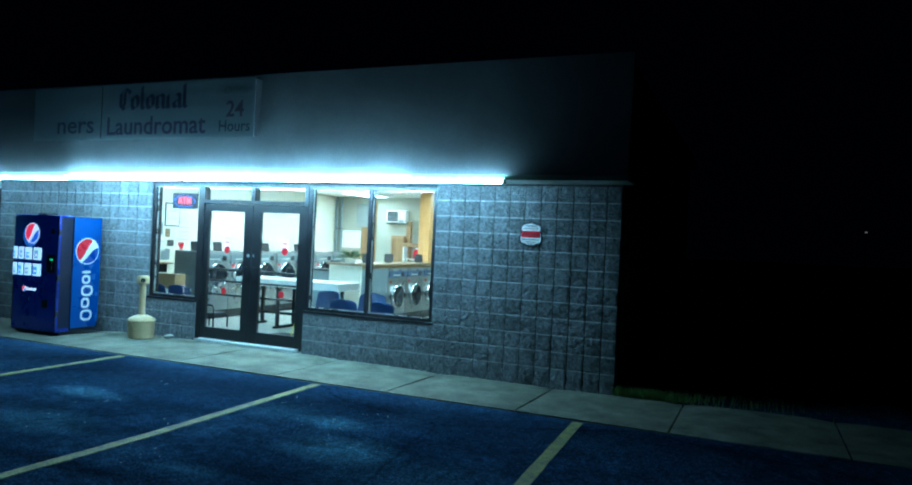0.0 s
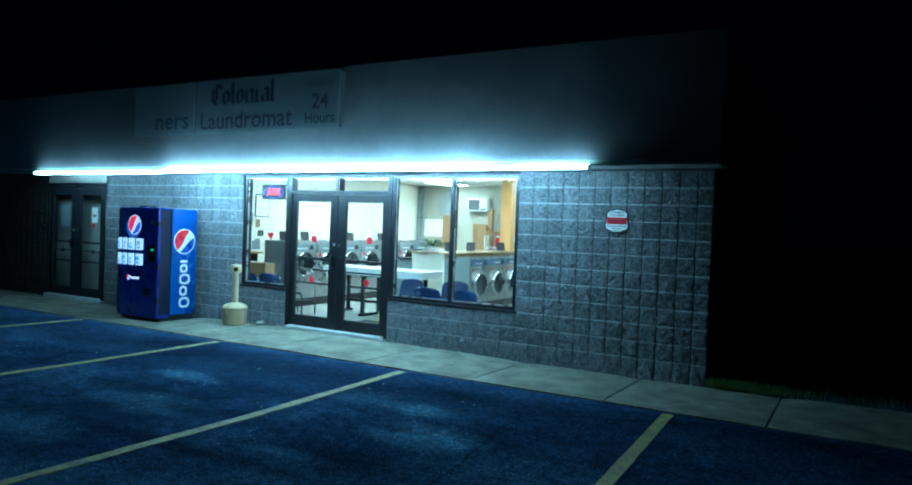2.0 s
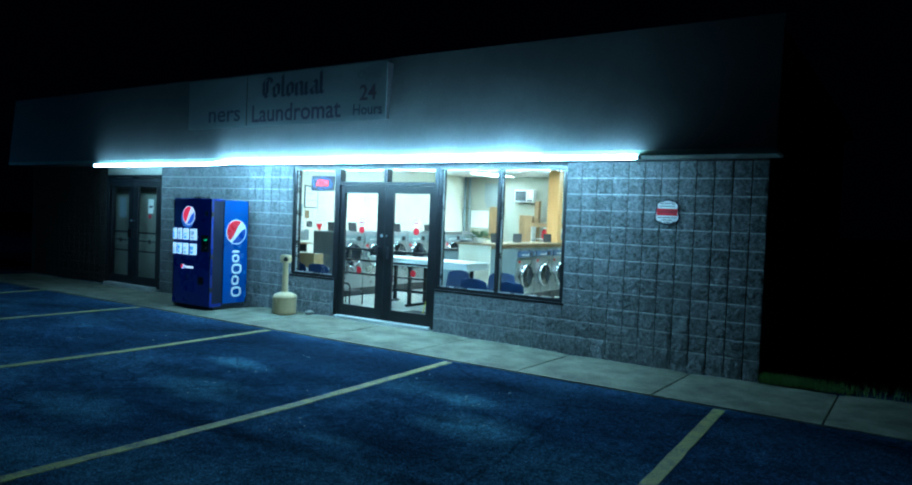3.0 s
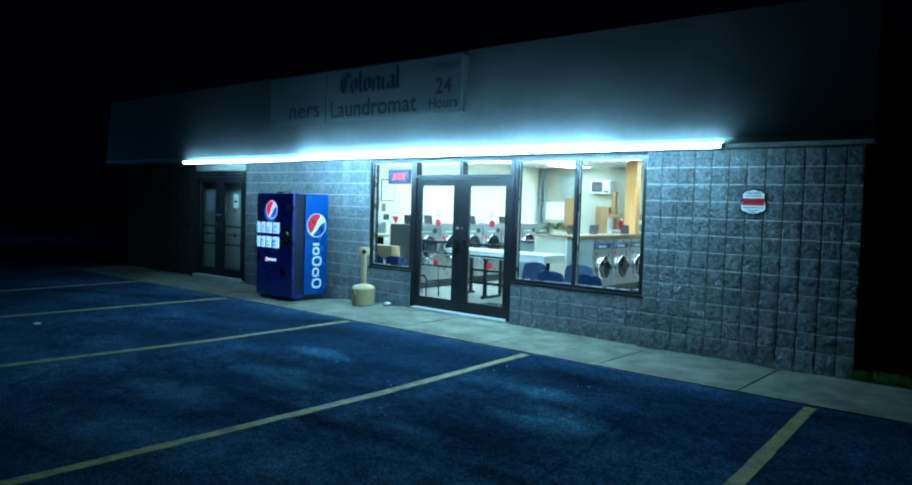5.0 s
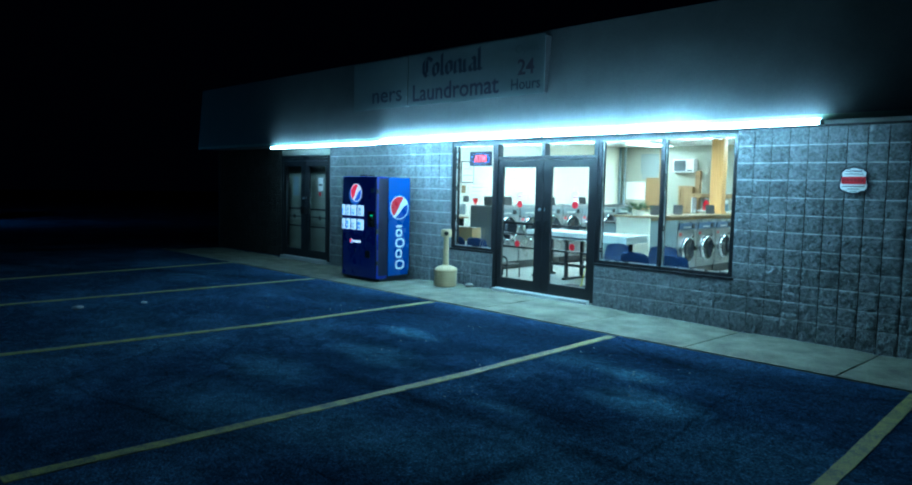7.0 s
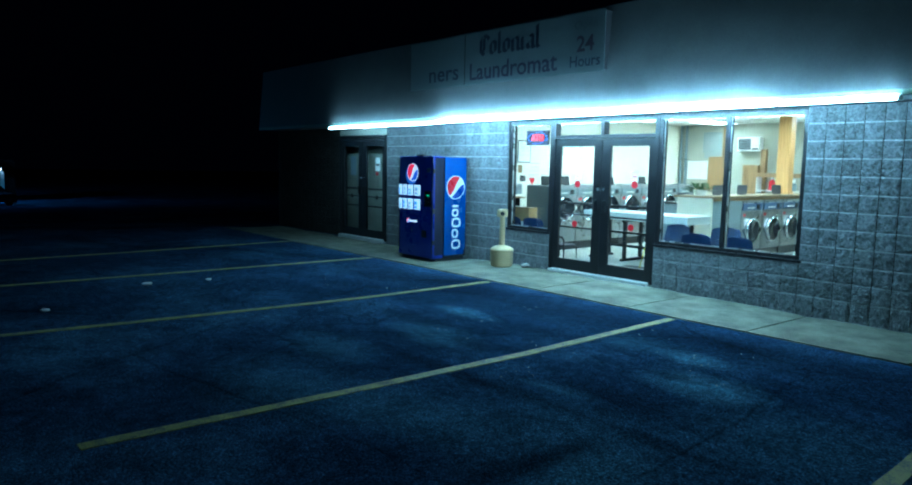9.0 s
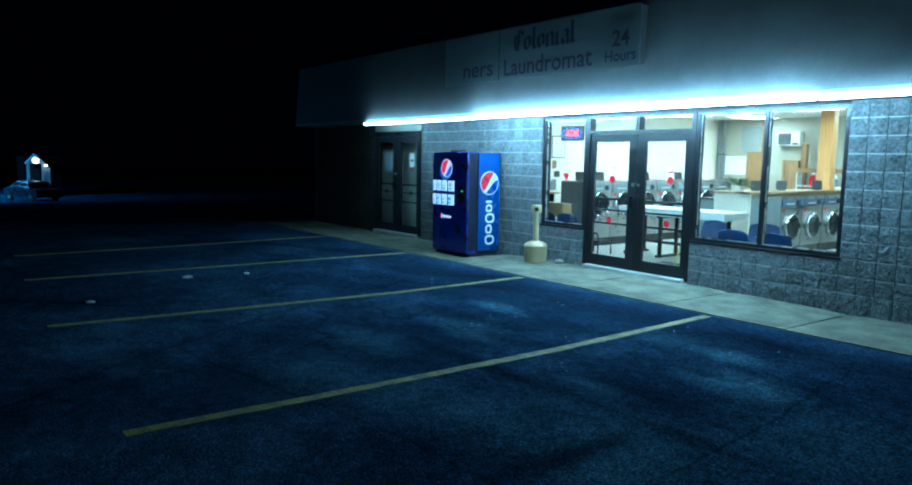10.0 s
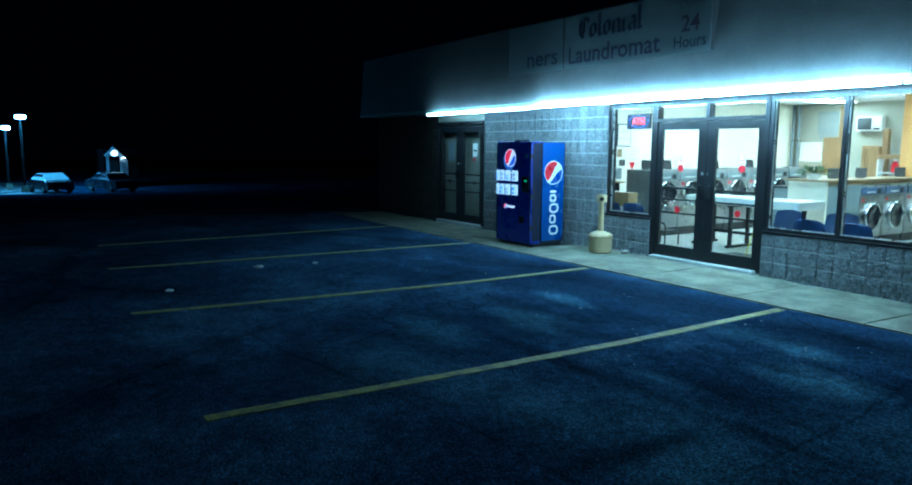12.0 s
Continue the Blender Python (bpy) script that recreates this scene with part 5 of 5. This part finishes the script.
def back_fittings():
    s = thing("wood_panel", "brown wooden panel on the back wall", "panel", (-7.86, BACK_Y, F))
    part("board", box(-0.24, 0.13, -0.03, 0.0, 0.0, 1.98, 0.004), WOOD_DARK, s)
    part("edge", box(0.13, 0.20, -0.05, 0.0, 0.0, 2.70, 0.004), WOOD_DARK, s)
    d = thing("cupboard", "tall brown wooden cupboard before the back wall", "cupboard", (-6.84, BACK_Y, F))
    part("body", box(-0.16, 0.20, -0.35, 0.0, 0.0, 1.76, 0.006), WOOD_DARK, d)
    part("frame", box(-0.17, 0.21, -0.37, -0.345, 1.70, 1.78, 0.004), WOOD_DARK, d)
    part("frame", box(-0.17, -0.12, -0.37, -0.345, 0.0, 1.70, 0.004), WOOD_DARK, d)
    part("frame", box(0.16, 0.21, -0.37, -0.345, 0.0, 1.70, 0.004), WOOD_DARK, d)
    p = thing("wooden_post", "brown wooden post before the back wall", "post", (-6.58, BACK_Y - 0.2, F))
    part("post", box(-0.06, 0.06, -0.06, 0.06, 0.0, 2.15, 0.005), WOOD_DARK, p)
    h = thing("shelf_unit", "white shelf unit with bottles under a wooden beam", "shelf", (-6.0, BACK_Y - 0.3, F))
    for z in (0.55, 0.95, 1.18):
        part("board", box(-0.6, 0.7, -0.18, 0.18, z, z + 0.025, 0.003), WHITE_LAM, h)
    for x in (-0.6, 0.05, 0.68):
        part("side", box(x, x + 0.025, -0.18, 0.18, 0.0, 1.50), WHITE_LAM, h)
    part("beam", box(-0.62, 0.75, -0.2, -0.12, 1.50, 1.60, 0.004), WOOD_DARK, h, "brown wooden beam")
    for x, mat, hh, name in ((-0.30, LOGO_RED, 0.28, "red detergent bottle with a white cap"), (0.2, PANEL_GREY, 0.2, "grey plastic detergent bottle"), (0.42, WHITE_PAINT, 0.24, "white plastic detergent bottle")):
        b = thing("bottle", name, "bottle", (-6.0 + x, BACK_Y - 0.32, F + 1.205))
        part("body", lathe([(0, 0), (0.065, 0), (0.07, 0.02), (0.07, hh * 0.65), (0.03, hh * 0.85), (0.03, hh * 0.9), (0, hh * 0.9)], 18), mat, b, "", True)
        part("cap", lathe([(0, hh * 0.88), (0.034, hh * 0.88), (0.03, hh + 0.05), (0, hh + 0.05)], 14), WHITE_PAINT, b, "white cap", True)
    for x in (-8.88, -8.73):
        q = thing("pipe", "dark vertical service pipe in the room's corner", "pipe", (x, BACK_Y - 0.06, F))
        part("tube", rod((0, 0, 1.25), (0, 0, ROOM_H - F), 0.032, seg=14), PANEL_GREY, q, "", True)
        part("clamp", box(-0.038, 0.038, -0.038, 0.06, 1.9, 1.92, 0.004), BLACK_METAL, q)
        part("elbow", lathe([(0.0, 1.20), (0.045, 1.21), (0.045, 1.30), (0.0, 1.31)], 14), PANEL_GREY, q, "", True)
    c = thing("counter", "cream counter along the back wall", "counter", (-8.35, BACK_Y, F))
    part("body", box(-0.58, 0.45, -0.5, 0.0, 0.0, 1.16), CREAM, c)
    part("top", box(-0.6, 0.47, -0.54, 0.0, 1.16, 1.20, 0.005), WOOD, c, "honey pine top")


back_fittings()

# ---- the street beyond the car park ----
CAR_PAINT = surface("dark car paint", (0.03, 0.04, 0.06), 0.25, metal=0.4, vary=0.15)
CAR_PALE = surface("pale car paint", (0.62, 0.66, 0.66), 0.3, vary=0.08)
LAMP_POOL = surface("pale lamp pool", (0.16, 0.19, 0.20), 0.35, vary=0.5, scale=0.35, fine=6, bump=0.3, depth=0.02)
TYRE = surface("tyre rubber", (0.02, 0.02, 0.02), 0.9)
POLE = surface("dark painted pole", (0.004, 0.004, 0.005), 0.9)
POLE.node_tree.nodes["Principled BSDF"].inputs["Specular IOR Level"].default_value = 0.1
# the house's unlit wall and roof: night shade put into a near-black colour
SHADED_SIDING = surface("night-shaded siding", (0.005, 0.005, 0.006), 0.95)
SHADED_SIDING.node_tree.nodes["Principled BSDF"].inputs["Specular IOR Level"].default_value = 0.05
SIDING = surface("grey siding", (0.35, 0.4, 0.42), 0.7, vary=0.12)
STREET_LIT = glowing("street lamp lens", (0.12, 0.55, 1.0), 420.0)
PORCH_LIT = glowing("lit round sign", (0.55, 0.85, 1.0), 9.0)
HEADLAMP = glowing("small lit lamp", (0.7, 0.9, 1.0), 14.0)
FAR_LIT = glowing("far small light", (1.0, 0.9, 0.75), 0.1)


def street_lamp(x, y, top, turn):
    g = ground_z(x)
    s = thing("street_lamp", "tall lit car park lamp with a boxy head", "street lamp", (x, y, g), turn, "street lamps")
    h = top - g
    part("base", rod((0, 0, 0), (0, 0, 0.5), 0.25, 0.22, 16), CONCRETE, s, "concrete base", True)
    part("pole", rod((0, 0, 0.4), (0, 0, h + 0.1), 0.085, 0.06, 14), POLE, s, "tapered steel pole", True)
    part("arm", box(0, 0.5, -0.03, 0.03, h + 0.02, h + 0.08), POLE, s)
    head = part("head", box(0.4, 1.15, -0.24, 0.24, h, h + 0.18, 0.03), POLE, s, "boxy lamp head")
    part("lens", box(0.42, 1.13, -0.30, 0.30, h - 0.2, h - 0.001, 0.06), STREET_LIT, head, "glowing lens")


street_lamp(-58.5, -7.12, 3.72, 0)
street_lamp(-62.0, -8.05, 3.0, 0)


def far_car(x, y, turn, paint, label, lamp=False, whitish=False):
    s = thing("car", label, "car", (x, y, ground_z(x)), turn, "cars parked across the street")
    bm = bmesh.new()
    prof = [(-2.2, 0.32), (-2.25, 0.62), (-2.1, 0.86), (-1.25, 0.95), (-0.75, 1.38), (0.75, 1.42), (1.45, 0.98), (2.15, 0.88), (2.28, 0.6), (2.2, 0.32)]
    rows = []
    for w, inset in ((-0.86, 0.10), (-0.80, 0.0), (0.80, 0.0), (0.86, 0.10)):
        rows.append([bm.verts.new((px, w * (0.80 if pz > 1.2 else 1.0), pz - (0.04 if inset else 0))) for px, pz in prof])
    for a, b in zip(rows, rows[1:]):
        for k in range(len(prof) - 1):
            bm.faces.new((a[k], a[k + 1], b[k + 1], b[k]))
        bm.faces.new((a[-1], a[0], b[0], b[-1]))
    bm.faces.new(rows[0])
    bm.faces.new(rows[-1][::-1])
    body = part("body", bm, paint, s, "painted body")
    for side in (-1, 1):
        y0 = side * 0.775
        if not whitish:
            part("side_window", plate([(-1.05, 0.97), (-0.68, 1.31), (0.68, 1.34), (1.2, 1.0)], 0.01, pose(0, y0 + side * 0.012, 0, 90 + side * 0, 0, 0)), PORT_GLASS, body)
        part("headlight", box(2.16, 2.24, side * 0.62 - 0.14, side * 0.62 + 0.14, 0.66, 0.78, 0.02), HEADLAMP if lamp and side > 0 else CHROME, body)
        for wx in (-1.4, 1.4):
            w = part("wheel", rod((wx, side * 0.70, 0.32), (wx, side * 0.90, 0.32), 0.32, seg=20), TYRE, s, "black tyre", True)
            part("rim", rod((wx, side * 0.895, 0.32), (wx, side * 0.91, 0.32), 0.19, seg=16), CHROME, w, "", True)
    if whitish:
        cabin = plate([(-1.27, 0.95), (-0.77, 1.41), (0.77, 1.47), (1.47, 0.985)], 1.76, pose(0, -0.88, 0, 90))
        for v in cabin.verts:
            v.co.y *= 0.68 if v.co.z > 1.2 else 1.0
        part("cabin", cabin, CAR_PALE, body, "pale roof and whitish windows")
        return
    part("windscreen", plate([(-0.62, 0.0), (0.62, 0.0), (0.52, 0.62), (-0.52, 0.62)], 0.01, pose(1.36, 0, 1.02, 45, 0, 90)), PORT_GLASS, body)


far_car(-57.0, -5.6, 14, CAR_PAINT, "dark parked car with pale whitish windows under street lamps", False, True)
far_car(-56.0, -1.7, 200, CAR_PAINT, "dark parked car with one small lamp lit", True)


def porch_house():
    s = thing("porch_house", "small building with a lit gabled porch and a round lit sign", "house", (-62.0, -0.70, ground_z(-62)))
    part("wall", box(-5.0, -1.2, -0.7, 1.9, 0, 2.9), SHADED_SIDING, s, "night-shaded siding wall")
    part("roof", plate([(-0.8, 2.85), (2.0, 2.85), (1.8, 3.1), (-0.6, 3.1)], 4.0, pose(-1.2, 0, 0, 90, 0, 90)), SHADED_SIDING, s, "dark roof")
    for y in (-0.50, 0.50):
        part("porch_post", box(-0.1, 0.1, y - 0.09, y + 0.09, 0, 2.6, 0.01), SIDING, s, "pale porch post")
    part("gable", plate([(-0.66, 0.0), (0.66, 0.0), (0.0, 0.72)], 1.2, pose(0.15, 0, 2.55, 90, 0, 90)), SIDING, s, "pale gable")
    part("round_sign", rod((0.16, 0, 2.80), (0.2, 0, 2.80), 0.20, seg=24), PORCH_LIT, s, "lit round sign", True)
    part("door", box(-1.2, -1.14, -0.42, 0.42, 0, 2.2, 0.01), BLACK_METAL, s, "dark door")
    part("side_window", box(-0.06, 0.0, 0.62, 0.98, 0.95, 2.25, 0.01), SIDING, s, "pale lit side window")
    part("sign_mark", box(0.201, 0.21, -0.09, 0.09, 2.77, 2.83), SIDING, s)
    part("porch_lamp", box(0.15, 0.26, 0.58, 0.78, 2.38, 2.45, 0.02), HEADLAMP, s, "small lit porch lamp")


porch_house()


def lamp_pool():
    """A pale strip beyond the car park, added to paint the street lamps' pool of light."""
    bm = bmesh.new()
    n = 24
    rows = [[bm.verts.new((x, y, ground_z(x) + 0.02)) for x in (-74.0, -68.0, -62.0, -56.7, -54.5)] for y in (-40 + 35.2 * k / n for k in range(n + 1))]
    for a, b in zip(rows, rows[1:]):
        for k in range(4):
            bm.faces.new((a[k], a[k + 1], b[k + 1], b[k]))
    r = bmesh.ops.extrude_face_region(bm, geom=list(bm.faces))
    bmesh.ops.translate(bm, verts=[v for v in r["geom"] if isinstance(v, bmesh.types.BMVert)], vec=(0, 0, -0.15))
    tagged(part("road", bm, LAMP_POOL, None), "pale ground strip added for the street lamps' pool of light", "road", kind="structure")


lamp_pool()


def far_light():
    s = thing("far_lamp", "tiny distant lamp on a pole behind the building", "street lamp", (10.0, 60.0, ground_z(10)))
    part("pole", rod((0, 0, 0), (0, 0, 4.2), 0.06, 0.05, 10), POLE, s, "", True)
    part("lens", rod((0, -0.05, 4.2), (0, -0.05, 4.3), 0.1, seg=10), FAR_LIT, s, "small glowing lens", True)


far_light()
